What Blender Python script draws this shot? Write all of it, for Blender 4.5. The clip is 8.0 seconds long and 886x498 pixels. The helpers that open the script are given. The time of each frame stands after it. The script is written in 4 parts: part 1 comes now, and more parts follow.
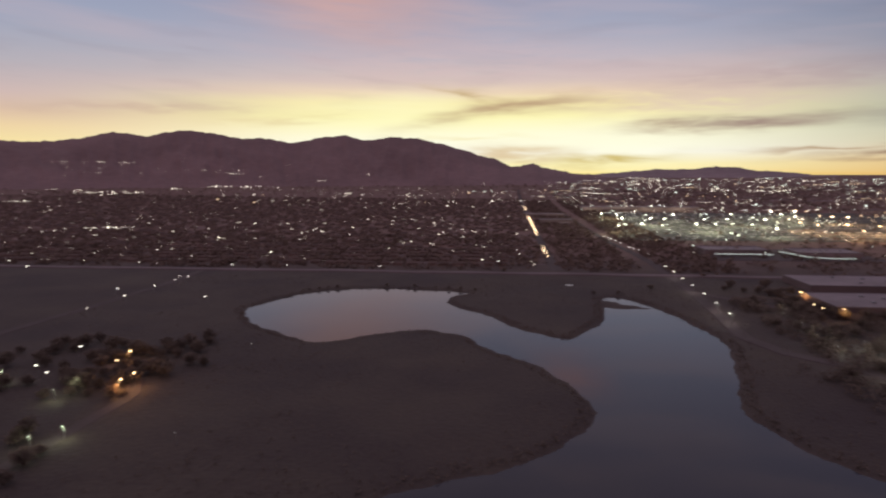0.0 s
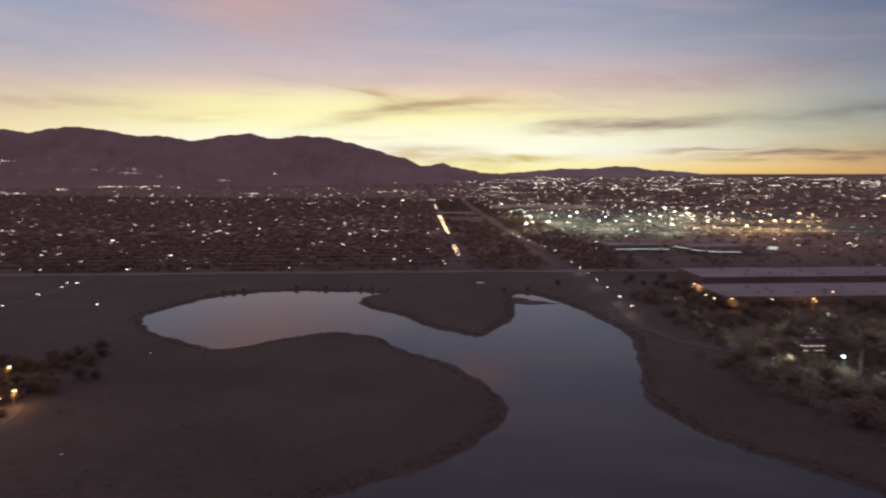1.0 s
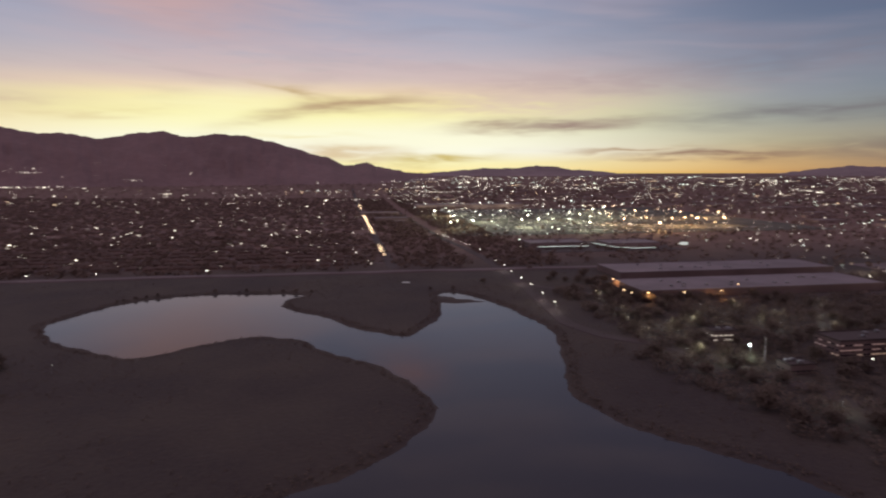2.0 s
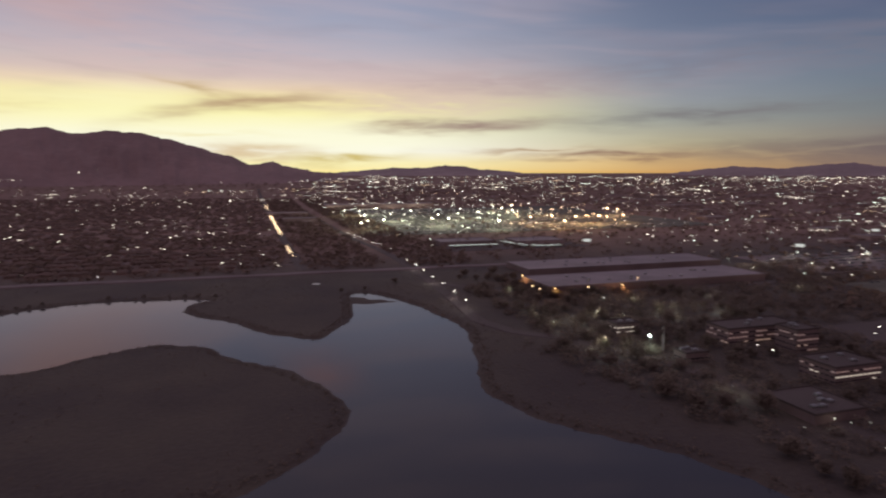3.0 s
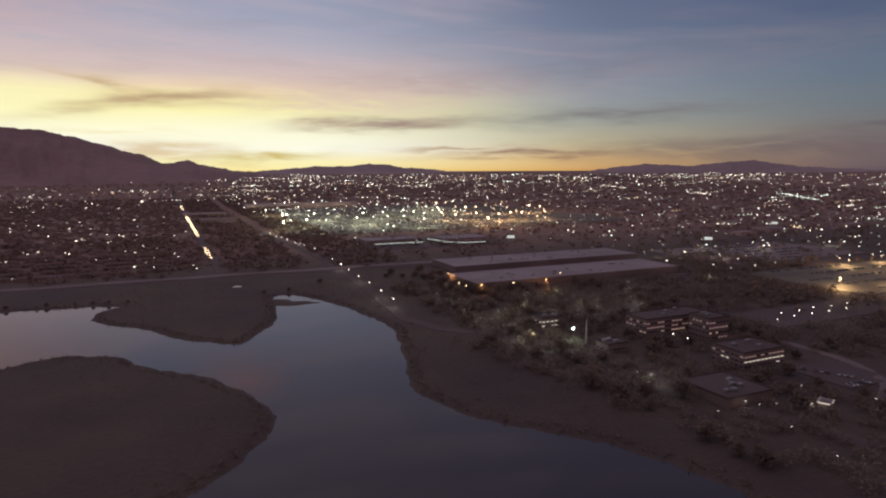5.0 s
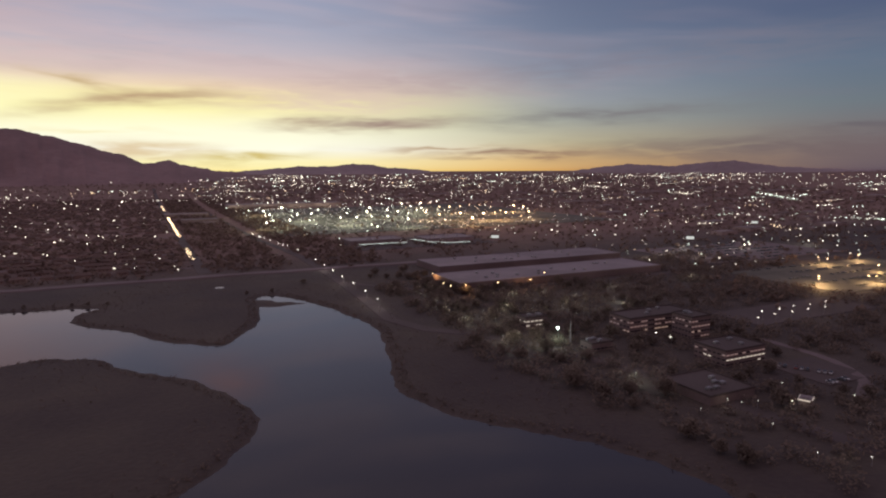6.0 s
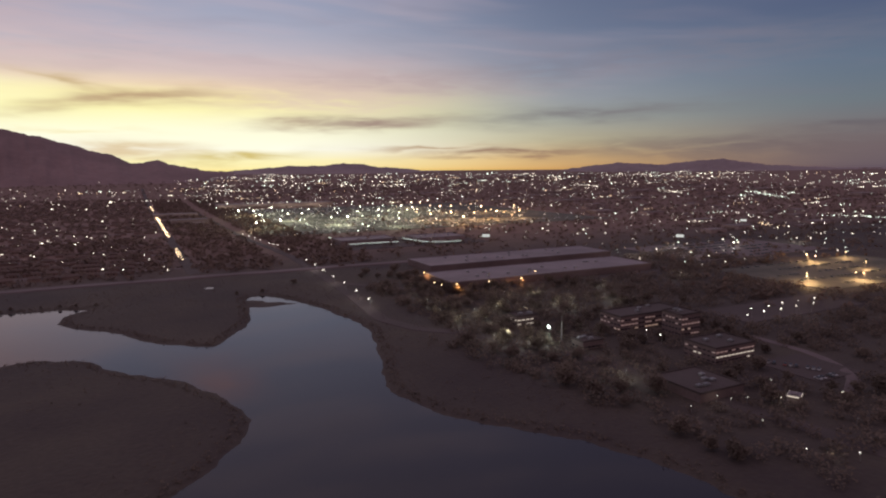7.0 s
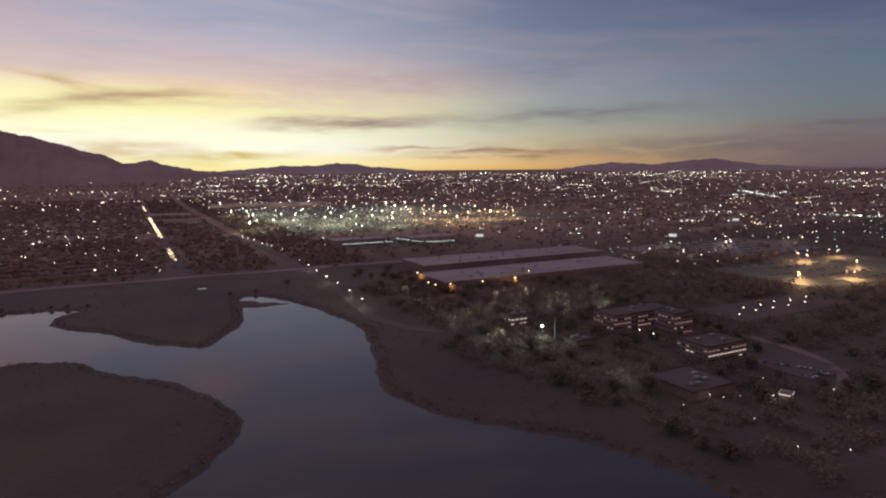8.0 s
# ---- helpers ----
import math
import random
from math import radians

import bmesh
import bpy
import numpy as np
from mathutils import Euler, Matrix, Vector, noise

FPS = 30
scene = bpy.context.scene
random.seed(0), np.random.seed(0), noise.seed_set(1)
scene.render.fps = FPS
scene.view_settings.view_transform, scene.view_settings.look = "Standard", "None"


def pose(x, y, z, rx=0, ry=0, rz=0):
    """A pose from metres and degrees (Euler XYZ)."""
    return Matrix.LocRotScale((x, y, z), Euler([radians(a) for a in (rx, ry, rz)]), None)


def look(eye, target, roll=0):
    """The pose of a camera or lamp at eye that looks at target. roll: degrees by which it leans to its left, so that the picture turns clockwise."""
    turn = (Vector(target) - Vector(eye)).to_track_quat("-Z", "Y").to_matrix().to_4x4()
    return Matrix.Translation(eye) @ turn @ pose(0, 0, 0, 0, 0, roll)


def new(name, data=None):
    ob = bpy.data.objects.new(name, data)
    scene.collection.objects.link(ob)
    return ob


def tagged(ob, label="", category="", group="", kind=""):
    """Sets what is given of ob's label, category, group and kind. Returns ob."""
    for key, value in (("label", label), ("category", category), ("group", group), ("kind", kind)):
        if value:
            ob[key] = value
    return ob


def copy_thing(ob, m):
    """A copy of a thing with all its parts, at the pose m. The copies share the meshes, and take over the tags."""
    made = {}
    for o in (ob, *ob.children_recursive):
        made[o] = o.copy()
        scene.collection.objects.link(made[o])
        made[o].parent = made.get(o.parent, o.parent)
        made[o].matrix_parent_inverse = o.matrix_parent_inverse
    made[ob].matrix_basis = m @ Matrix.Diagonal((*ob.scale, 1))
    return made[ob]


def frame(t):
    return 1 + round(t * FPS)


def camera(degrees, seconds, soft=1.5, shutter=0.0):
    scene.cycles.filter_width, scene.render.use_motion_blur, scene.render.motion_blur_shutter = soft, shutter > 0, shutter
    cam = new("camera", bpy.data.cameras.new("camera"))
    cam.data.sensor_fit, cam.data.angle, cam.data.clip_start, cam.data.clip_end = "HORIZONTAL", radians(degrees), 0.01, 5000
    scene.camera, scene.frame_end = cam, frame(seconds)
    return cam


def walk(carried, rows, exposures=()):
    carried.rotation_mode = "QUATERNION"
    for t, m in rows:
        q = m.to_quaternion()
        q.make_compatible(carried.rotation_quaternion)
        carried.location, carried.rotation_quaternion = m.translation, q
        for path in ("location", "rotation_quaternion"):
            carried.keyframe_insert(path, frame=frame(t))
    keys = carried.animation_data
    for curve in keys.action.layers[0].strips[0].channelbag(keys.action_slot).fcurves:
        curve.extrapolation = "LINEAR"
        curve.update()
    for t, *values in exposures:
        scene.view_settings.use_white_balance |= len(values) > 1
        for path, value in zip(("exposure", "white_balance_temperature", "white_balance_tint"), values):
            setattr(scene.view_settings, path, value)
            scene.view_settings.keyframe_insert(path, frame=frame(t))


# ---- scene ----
FOV = 70.47
cam = camera(FOV, 8.0, soft=2.1, shutter=0.9)
# seconds, eye x, y, z, yaw, pitch, lean to the right
ROWS = [
    (0.0, -0.12, -0.07, 120.13, 0.00, -6.88, 0.11),
    (0.5, 0.07, 1.62, 119.92, -3.91, -6.93, 0.13),
    (1.0, 0.29, 3.31, 119.68, -8.10, -6.95, 0.12),
    (2.5, 0.91, 7.51, 119.05, -18.80, -7.03, 0.11),
    (3.0, 1.10, 8.59, 118.88, -23.15, -7.05, 0.06),
    (3.5, 1.28, 9.53, 118.74, -25.79, -7.11, 0.14),
    (4.0, 1.45, 10.33, 118.61, -27.50, -7.10, 0.08),
    (4.5, 1.61, 10.99, 118.51, -28.91, -7.17, 0.19),
    (6.0, 2.03, 12.18, 118.33, -31.46, -7.22, 0.27),
    (6.5, 2.15, 12.32, 118.30, -31.94, -7.23, 0.31),
    (7.0, 2.27, 12.36, 118.30, -32.28, -7.30, 0.44),
    (7.5, 2.37, 12.27, 118.31, -32.60, -7.30, 0.46),
    (8.0, 2.47, 12.08, 118.34, -32.84, -7.32, 0.49),
]


def flight(x, y, z, yaw, pitch, lean):
    a, b = radians(yaw), radians(pitch)
    ahead = Vector((-math.sin(a) * math.cos(b), math.cos(a) * math.cos(b), math.sin(b)))
    eye = Vector((x, y, z))
    return look(eye, eye + ahead * 100, -lean)


walk(cam, [(t, flight(*row)) for t, *row in ROWS], exposures=[(0.0, 0.02), (2.5, -0.02), (4.5, -0.02), (6.0, 0.04), (8.0, 0.04)])

# ---- helpers of this place ----
FAR = 4820.0
WATER = -0.9
rnd = random.Random(7)
GS, GC = 0.103, 0.99468


def grid(u, v):
    """The town's street grid, turned six degrees, to world x, y."""
    return (u * GC + v * GS, -u * GS + v * GC)


GRID_TURN = -math.degrees(math.asin(GS))


def lin(r, g, b):
    return tuple(((c / 255 + 0.055) / 1.055) ** 2.4 if c > 10 else c / 255 / 12.92 for c in (r, g, b)) + (1.0,)


def smooth(x, a, b):
    t = np.clip((x - a) / (b - a), 0, 1)
    return t * t * (3 - 2 * t)


# ---- sky ----
world = bpy.data.worlds.new("dusk_sky")
scene.world = world
world.use_nodes = True
W = world.node_tree
W.nodes.clear()


def wn(kind, **inputs):
    n = W.nodes.new(kind)
    for key, value in inputs.items():
        sock = n.inputs[int(key[1:])] if key[0] == "i" and key[1:].isdigit() else n.inputs[key]
        if isinstance(value, bpy.types.NodeSocket):
            W.links.new(value, sock)
        else:
            sock.default_value = value
    return n


def wm(op, a, b=0.0, c=0.0):
    n = wn("ShaderNodeMath", i0=a, i1=b, i2=c)
    n.operation = op
    return n.outputs[0]


def wmix(f, a, b):
    n = wn("ShaderNodeMix")
    n.data_type = "RGBA"
    for i, value in ((0, f), (6, a), (7, b)):
        if isinstance(value, bpy.types.NodeSocket):
            W.links.new(value, n.inputs[i])
        else:
            n.inputs[i].default_value = value
    return n.outputs[2]


def wstep(x, a, b):
    n = wn("ShaderNodeMapRange", i0=x, i1=a, i2=b, i3=0.0, i4=1.0)
    n.interpolation_type = "SMOOTHSTEP"
    return n.outputs[0]


way = wn("ShaderNodeTexCoord").outputs["Generated"]
xyz = wn("ShaderNodeSeparateXYZ", i0=way)
AZ = wm("MULTIPLY", wm("ARCTAN2", xyz.outputs[0], xyz.outputs[1]), 57.2958)
EL = wm("MULTIPLY", wm("ARCSINE", xyz.outputs[2]), 57.2958)
EL_UP = wm("MAXIMUM", EL, 0.0)
# square root of the height opens the bands near the horizon
HGT = wm("SQRT", wm("DIVIDE", EL_UP, 90.0))


def band(stops):
    r = wn("ShaderNodeValToRGB", i0=HGT)
    e = r.color_ramp.elements
    while len(e) < len(stops):
        e.new(1.0)
    for el, (deg, c) in zip(e, stops):
        el.position = math.sqrt(deg / 90)
        el.color = lin(*c)
    return r.outputs[0]


BAND_WEST_LEFT = band([(0, (236, 200, 130)), (2.4, (246, 226, 166)), (3.6, (238, 212, 166)), (4.8, (220, 192, 168)), (6.2, (206, 184, 180)), (8.5, (180, 175, 184)), (12, (157, 164, 186)),
                       (15, (145, 155, 182)), (25, (156, 148, 168)), (45, (162, 147, 164)), (90, (164, 146, 160))])
BAND_GLOW = band([(0, (254, 232, 150)), (0.8, (255, 246, 190)), (1.8, (255, 254, 240)), (3.2, (255, 253, 222)), (5.0, (254, 247, 180)), (6.2, (250, 236, 174)), (7.1, (238, 214, 184)), (8, (216, 196, 188)),
                  (10, (186, 180, 191)), (12, (167, 169, 188)), (15, (149, 156, 181)), (18, (152, 152, 174)), (25, (156, 148, 168)), (45, (162, 147, 164)), (90, (164, 146, 160))])
BAND_NORTH = band([(0, (222, 170, 100)), (0.9, (224, 184, 124)), (2.4, (196, 186, 152)), (4.4, (168, 172, 164)), (6, (156, 160, 166)), (9, (130, 140, 160)), (12, (112, 123, 147)),
                   (15, (102, 112, 138)), (18, (112, 116, 142)), (25, (134, 130, 154)), (45, (154, 140, 158)), (90, (164, 146, 160))])
BAND_EAST = band([(0, (98, 84, 94)), (1.4, (112, 98, 102)), (3, (118, 112, 114)), (5, (108, 118, 126)), (8, (98, 113, 132)), (12, (82, 94, 122)),
                  (18, (88, 94, 122)), (30, (116, 110, 134)), (45, (150, 134, 152)), (90, (164, 146, 160))])
BAND_BACK = band([(0, (112, 100, 112)), (5, (136, 116, 124)), (12, (150, 124, 132)), (22, (146, 124, 136)), (45, (152, 134, 146)), (90, (164, 146, 160))])
sky = wmix(wstep(AZ, -110.0, -52.0), BAND_BACK, BAND_WEST_LEFT)
sky = wmix(wstep(AZ, -36.0, -6.0), sky, BAND_GLOW)
sky = wmix(wstep(AZ, 15.0, 46.0), sky, BAND_NORTH)
sky = wmix(wstep(AZ, 33.0, 68.0), sky, BAND_EAST)
sky = wmix(wstep(AZ, 85.0, 150.0), sky, BAND_BACK)

# faint high veils that slope down to the north
veil_at = wn("ShaderNodeCombineXYZ", i0=wm("MULTIPLY", AZ, 0.035), i1=wm("MULTIPLY", wm("ADD", EL, wm("MULTIPLY", AZ, 0.07)), 0.26), i2=3.7).outputs[0]
veil = wn("ShaderNodeTexNoise", Vector=veil_at, Scale=1.7, Detail=2.5, Roughness=0.5, Distortion=0.4).outputs[0]
veil = wm("MULTIPLY", wm("MULTIPLY", wstep(veil, 0.42, 0.72), wstep(EL, 4.5, 8.5)), wstep(AZ, 70.0, 25.0))
sky = wmix(wm("MULTIPLY", veil, 0.28), sky, lin(206, 180, 184))
veil_low = wn("ShaderNodeTexNoise", Vector=veil_at, Scale=3.2, Detail=3.0, Roughness=0.5, Distortion=0.3).outputs[0]
sky = wmix(wm("MULTIPLY", wm("MULTIPLY", wstep(veil_low, 0.48, 0.75), wstep(EL, 3.5, 7.0)), 0.12), sky, lin(128, 118, 132))

# wisps: place in degrees, warped by noise
flat = wn("ShaderNodeCombineXYZ", i0=wm("MULTIPLY", AZ, 0.085), i1=wm("MULTIPLY", EL, 0.55), i2=0.0).outputs[0]
warp = wn("ShaderNodeTexNoise", Vector=flat, Scale=1.5, Detail=3.0, Roughness=0.5).outputs[0]
fine = wn("ShaderNodeTexNoise", Vector=flat, Scale=3.6, Detail=3.5, Roughness=0.5, Distortion=0.5).outputs[0]
WEL = wm("ADD", EL, wm("MULTIPLY", wm("SUBTRACT", warp, 0.5), 2.2))


def wisp(az, el, length, thick, slope, amount, colour, bend=0.0, even=0.12):
    global sky
    a = wm("SUBTRACT", AZ, az)
    line = wm("ADD", wm("MULTIPLY", a, slope), wm("MULTIPLY", wm("MULTIPLY", a, a), bend))
    b = wm("DIVIDE", wm("SUBTRACT", wm("SUBTRACT", WEL, el), line), thick)
    a = wm("DIVIDE", a, length)
    d = wm("ADD", wm("MULTIPLY", a, a), wm("MULTIPLY", b, b))
    m = wm("MULTIPLY", wm("EXPONENT", wm("MULTIPLY", d, -1.0)), wm("MULTIPLY", wstep(fine, even, 0.66), amount))
    sky = wmix(m, sky, lin(*colour))


wisp(13.0, 2.9, 9.0, 1.5, 0.0, 0.75, (255, 253, 222), 0.0, -0.6)
wisp(-4.0, 5.6, 8.0, 1.6, 0.03, 0.5, (255, 252, 206), 0.0, -0.4)
wisp(25.0, 7.2, 9.0, 2.0, 0.0, 0.5, (208, 184, 182), 0.0, -0.2)
wisp(7.0, 10.8, 11.0, 1.2, -0.09, 0.3, (212, 186, 188), 0.0, 0.0)
wisp(4.0, 13.2, 6.0, 0.8, -0.12, 0.3, (200, 178, 182), 0.0, 0.0)
wisp(-8.5, 15.6, 8.5, 4.2, -0.1, 0.56, (228, 168, 146), 0.0, -0.6)
wisp(12.0, 17.8, 3.0, 1.5, 0.2, 0.75, (206, 160, 160))
wisp(-22.0, 19.0, 9.0, 1.6, 0.05, 0.5, (190, 158, 160))
wisp(2.0, 9.0, 12.0, 1.1, -0.05, 0.5, (214, 188, 188))
wisp(3.0, 6.9, 2.6, 0.45, -0.12, 0.6, (200, 172, 132))
wisp(6.5, 6.0, 8.0, 0.62, 0.10, 1.0, (188, 160, 126), -0.010, -0.12)
wisp(1.5, 6.9, 2.6, 0.3, -0.28, 0.7, (198, 172, 130), 0.0, -0.1)
wisp(-25.0, 5.3, 8.0, 0.45, 0.02, 0.55, (196, 166, 152))
wisp(-14.0, 4.7, 6.0, 0.35, 0.06, 0.4, (214, 188, 140))
wisp(21.0, 5.9, 8.0, 1.1, 0.0, 0.6, (222, 196, 186))
wisp(19.0, 3.8, 3.0, 0.6, -0.05, 0.7, (178, 152, 128))
wisp(26.0, 4.1, 7.0, 0.55, 0.035, 1.0, (164, 142, 130), 0.0, -0.12)
wisp(28.0, 7.6, 11.0, 0.9, 0.0, 0.4, (182, 160, 160))
wisp(6.8, 1.7, 4.5, 0.65, -0.02, 0.8, (206, 170, 112), 0.0, 0.0)
wisp(14.5, 1.15, 4.6, 0.5, 0.04, 0.95, (204, 180, 96), 0.0, 0.0)
wisp(2.0, 3.1, 5.0, 0.2, 0.02, 0.35, (230, 206, 120))
wisp(31.0, 1.9, 4.5, 0.18, 0.02, 0.8, (170, 134, 98))
wisp(38.0, 1.35, 7.0, 0.26, 0.02, 0.9, (146, 112, 94))
wisp(45.0, 4.6, 10.0, 0.7, 0.035, 0.75, (118, 112, 116), 0.0, -0.05)
wisp(60.0, 1.6, 16.0, 1.1, 0.0, 0.7, (110, 96, 98))
wisp(66.0, 3.2, 4.0, 0.4, 0.05, 0.6, (96, 88, 96))
wisp(50.0, 9.0, 18.0, 1.4, 0.05, 0.45, (128, 122, 134))
back = wn("ShaderNodeBackground", Color=sky, Strength=1.0)
W.links.new(back.outputs[0], wn("ShaderNodeOutputWorld").inputs[0])


# ---- materials ----
def surface(name, dark, light, scale, rough=0.9, bump=0.3, metal=0.0, patch=0.02, vary=0.0):
    """A grained surface: fine grain and broad stains between two colours; vary: the spread from piece to piece."""
    m = bpy.data.materials.new(name)
    m.use_nodes = True
    t = m.node_tree
    b = t.nodes["Principled BSDF"]
    geo = t.nodes.new("ShaderNodeNewGeometry")
    n1 = t.nodes.new("ShaderNodeTexNoise")
    n1.inputs["Scale"].default_value, n1.inputs["Detail"].default_value = scale, 6
    n2 = t.nodes.new("ShaderNodeTexNoise")
    n2.inputs["Scale"].default_value, n2.inputs["Detail"].default_value = patch, 4
    for n in (n1, n2):
        t.links.new(geo.outputs["Position"], n.inputs["Vector"])
    add = t.nodes.new("ShaderNodeMath")
    add.operation = "MULTIPLY_ADD"
    t.links.new(n1.outputs[0], add.inputs[0])
    add.inputs[1].default_value = 0.7
    half = t.nodes.new("ShaderNodeMath")
    half.operation = "MULTIPLY_ADD"
    t.links.new(n2.outputs[0], half.inputs[0])
    half.inputs[1].default_value, half.inputs[2].default_value = 1.6, -0.65
    t.links.new(half.outputs[0], add.inputs[2])
    ramp = t.nodes.new("ShaderNodeValToRGB")
    ramp.color_ramp.elements[0].color, ramp.color_ramp.elements[1].color = (*dark, 1), (*light, 1)
    ramp.color_ramp.elements[0].position, ramp.color_ramp.elements[1].position = 0.2, 0.8
    t.links.new(add.outputs[0], ramp.inputs[0])
    out = ramp.outputs[0]
    if vary:
        info = t.nodes.new("ShaderNodeObjectInfo")
        both = t.nodes.new("ShaderNodeMath")
        both.operation = "ADD"
        t.links.new(info.outputs["Random"], both.inputs[0])
        t.links.new(geo.outputs["Random Per Island"], both.inputs[1])
        hsv = t.nodes.new("ShaderNodeHueSaturation")
        val = t.nodes.new("ShaderNodeMapRange")
        val.inputs[2].default_value, val.inputs[3].default_value, val.inputs[4].default_value = 2.0, 1 - vary, 1 + vary
        t.links.new(both.outputs[0], val.inputs[0])
        t.links.new(val.outputs[0], hsv.inputs["Value"])
        t.links.new(out, hsv.inputs["Color"])
        out = hsv.outputs[0]
    t.links.new(out, b.inputs["Base Color"])
    b.inputs["Roughness"].default_value, b.inputs["Metallic"].default_value = rough, metal
    if bump:
        bp = t.nodes.new("ShaderNodeBump")
        bp.inputs["Strength"].default_value, bp.inputs["Distance"].default_value = bump, 0.5 / scale
        t.links.new(n1.outputs[0], bp.inputs["Height"])
        t.links.new(bp.outputs[0], b.inputs["Normal"])
    return m


def glow(name, colour, strength, sampled=False, spread=0.0):
    m = bpy.data.materials.new(name)
    m.use_nodes = True
    t = m.node_tree
    b = t.nodes["Principled BSDF"]
    b.inputs["Base Color"].default_value = (0.6, 0.6, 0.6, 1)
    b.inputs["Emission Color"].default_value = (*colour, 1)
    b.inputs["Emission Strength"].default_value = strength
    if spread:
        geo = t.nodes.new("ShaderNodeNewGeometry")
        p = t.nodes.new("ShaderNodeMath")
        p.operation = "POWER"
        t.links.new(geo.outputs["Random Per Island"], p.inputs[0])
        p.inputs[1].default_value = spread
        q = t.nodes.new("ShaderNodeMath")
        q.operation = "MULTIPLY_ADD"
        t.links.new(p.outputs[0], q.inputs[0])
        q.inputs[1].default_value, q.inputs[2].default_value = strength, strength * 0.12
        t.links.new(q.outputs[0], b.inputs["Emission Strength"])
    m.cycles.emission_sampling = "FRONT" if sampled else "NONE"
    return m


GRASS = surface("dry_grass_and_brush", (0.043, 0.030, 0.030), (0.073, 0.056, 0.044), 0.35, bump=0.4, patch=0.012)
# beyond the levee: town dust and paving, paled and reddened to paint in haze
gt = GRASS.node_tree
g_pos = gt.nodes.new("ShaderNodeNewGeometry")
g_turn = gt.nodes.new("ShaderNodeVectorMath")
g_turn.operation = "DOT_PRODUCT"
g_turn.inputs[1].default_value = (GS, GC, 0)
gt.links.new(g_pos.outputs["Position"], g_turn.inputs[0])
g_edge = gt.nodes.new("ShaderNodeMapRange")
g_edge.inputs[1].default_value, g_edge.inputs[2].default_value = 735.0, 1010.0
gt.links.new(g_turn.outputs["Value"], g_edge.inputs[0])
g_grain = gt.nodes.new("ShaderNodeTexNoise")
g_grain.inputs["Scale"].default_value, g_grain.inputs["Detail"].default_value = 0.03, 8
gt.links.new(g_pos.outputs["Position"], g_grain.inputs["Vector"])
g_dust_haze = gt.nodes.new("ShaderNodeValToRGB")
g_dust_haze.color_ramp.elements[0].color, g_dust_haze.color_ramp.elements[1].color = (0.142, 0.082, 0.068, 1), (0.205, 0.124, 0.102, 1)
g_dust_haze.color_ramp.elements[0].position, g_dust_haze.color_ramp.elements[1].position = 0.3, 0.7
gt.links.new(g_grain.outputs[0], g_dust_haze.inputs[0])
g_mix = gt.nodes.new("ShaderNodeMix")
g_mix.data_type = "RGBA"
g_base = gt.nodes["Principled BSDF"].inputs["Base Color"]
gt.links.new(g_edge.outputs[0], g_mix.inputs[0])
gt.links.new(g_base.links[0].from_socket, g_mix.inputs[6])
gt.links.new(g_dust_haze.outputs[0], g_mix.inputs[7])
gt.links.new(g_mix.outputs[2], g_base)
ROCK = surface("bare_mountain_slope", (0.18, 0.114, 0.116), (0.25, 0.160, 0.162), 0.02, bump=0.25, patch=0.002)
# distance haze painted into the slope colour: paler and bluer than the near range
ROCK_HAZED = surface("hazed_far_slope", (0.23, 0.180, 0.190), (0.31, 0.245, 0.255), 0.01, bump=0.15, patch=0.002)
ASPHALT = surface("worn_asphalt", (0.062, 0.046, 0.045), (0.090, 0.068, 0.067), 0.8, bump=0.1)
CONCRETE = surface("pale_concrete", (0.12, 0.090, 0.092), (0.17, 0.135, 0.14), 0.4, bump=0.1)
LOT = surface("worn_lot_paving", (0.060, 0.058, 0.050), (0.120, 0.115, 0.098), 0.1, bump=0.1)
ROOF_PALE = surface("pale_membrane_roof", (0.165, 0.136, 0.146), (0.245, 0.204, 0.218), 0.2, rough=0.7, bump=0.05)
ROOF_TILE = surface("brown_shingle_roof", (0.090, 0.059, 0.051), (0.128, 0.085, 0.074), 2.0, bump=0.3, vary=0.2)
STUCCO = surface("stucco_wall", (0.18, 0.120, 0.105), (0.26, 0.178, 0.155), 1.0, bump=0.1, vary=0.3)
WALL_DARK = surface("dark_panel_wall", (0.13, 0.094, 0.092), (0.19, 0.14, 0.138), 0.6, bump=0.1)
# far copy of the foliage, its colour lightened to imitate haze over the town
LEAF_HAZED = surface("hazed_foliage", (0.165, 0.116, 0.095), (0.225, 0.162, 0.132), 1.5, bump=0.0, vary=0.25)
LEAF = surface("dark_foliage", (0.135, 0.103, 0.086), (0.185, 0.144, 0.118), 1.5, bump=0.0, vary=0.3)
for leaf_material in (LEAF, LEAF_HAZED):
    # thin leaves let part of the sky's light through
    lt = leaf_material.node_tree
    leaf_bsdf, leaf_out = lt.nodes["Principled BSDF"], lt.nodes["Material Output"]
    thin = lt.nodes.new("ShaderNodeBsdfTranslucent")
    lt.links.new(leaf_bsdf.inputs["Base Color"].links[0].from_socket, thin.inputs["Color"])
    blend = lt.nodes.new("ShaderNodeMixShader")
    blend.inputs[0].default_value = 0.35
    lt.links.new(leaf_bsdf.outputs[0], blend.inputs[1])
    lt.links.new(thin.outputs[0], blend.inputs[2])
    lt.links.new(blend.outputs[0], leaf_out.inputs[0])
SIDING = surface("faded_metal_siding", (0.20, 0.15, 0.145), (0.30, 0.235, 0.23), 0.8, bump=0.1, vary=0.3)
ROOF_GREY = surface("weathered_grey_roof", (0.12, 0.092, 0.092), (0.19, 0.15, 0.15), 0.3, rough=0.8, bump=0.1, vary=0.5)
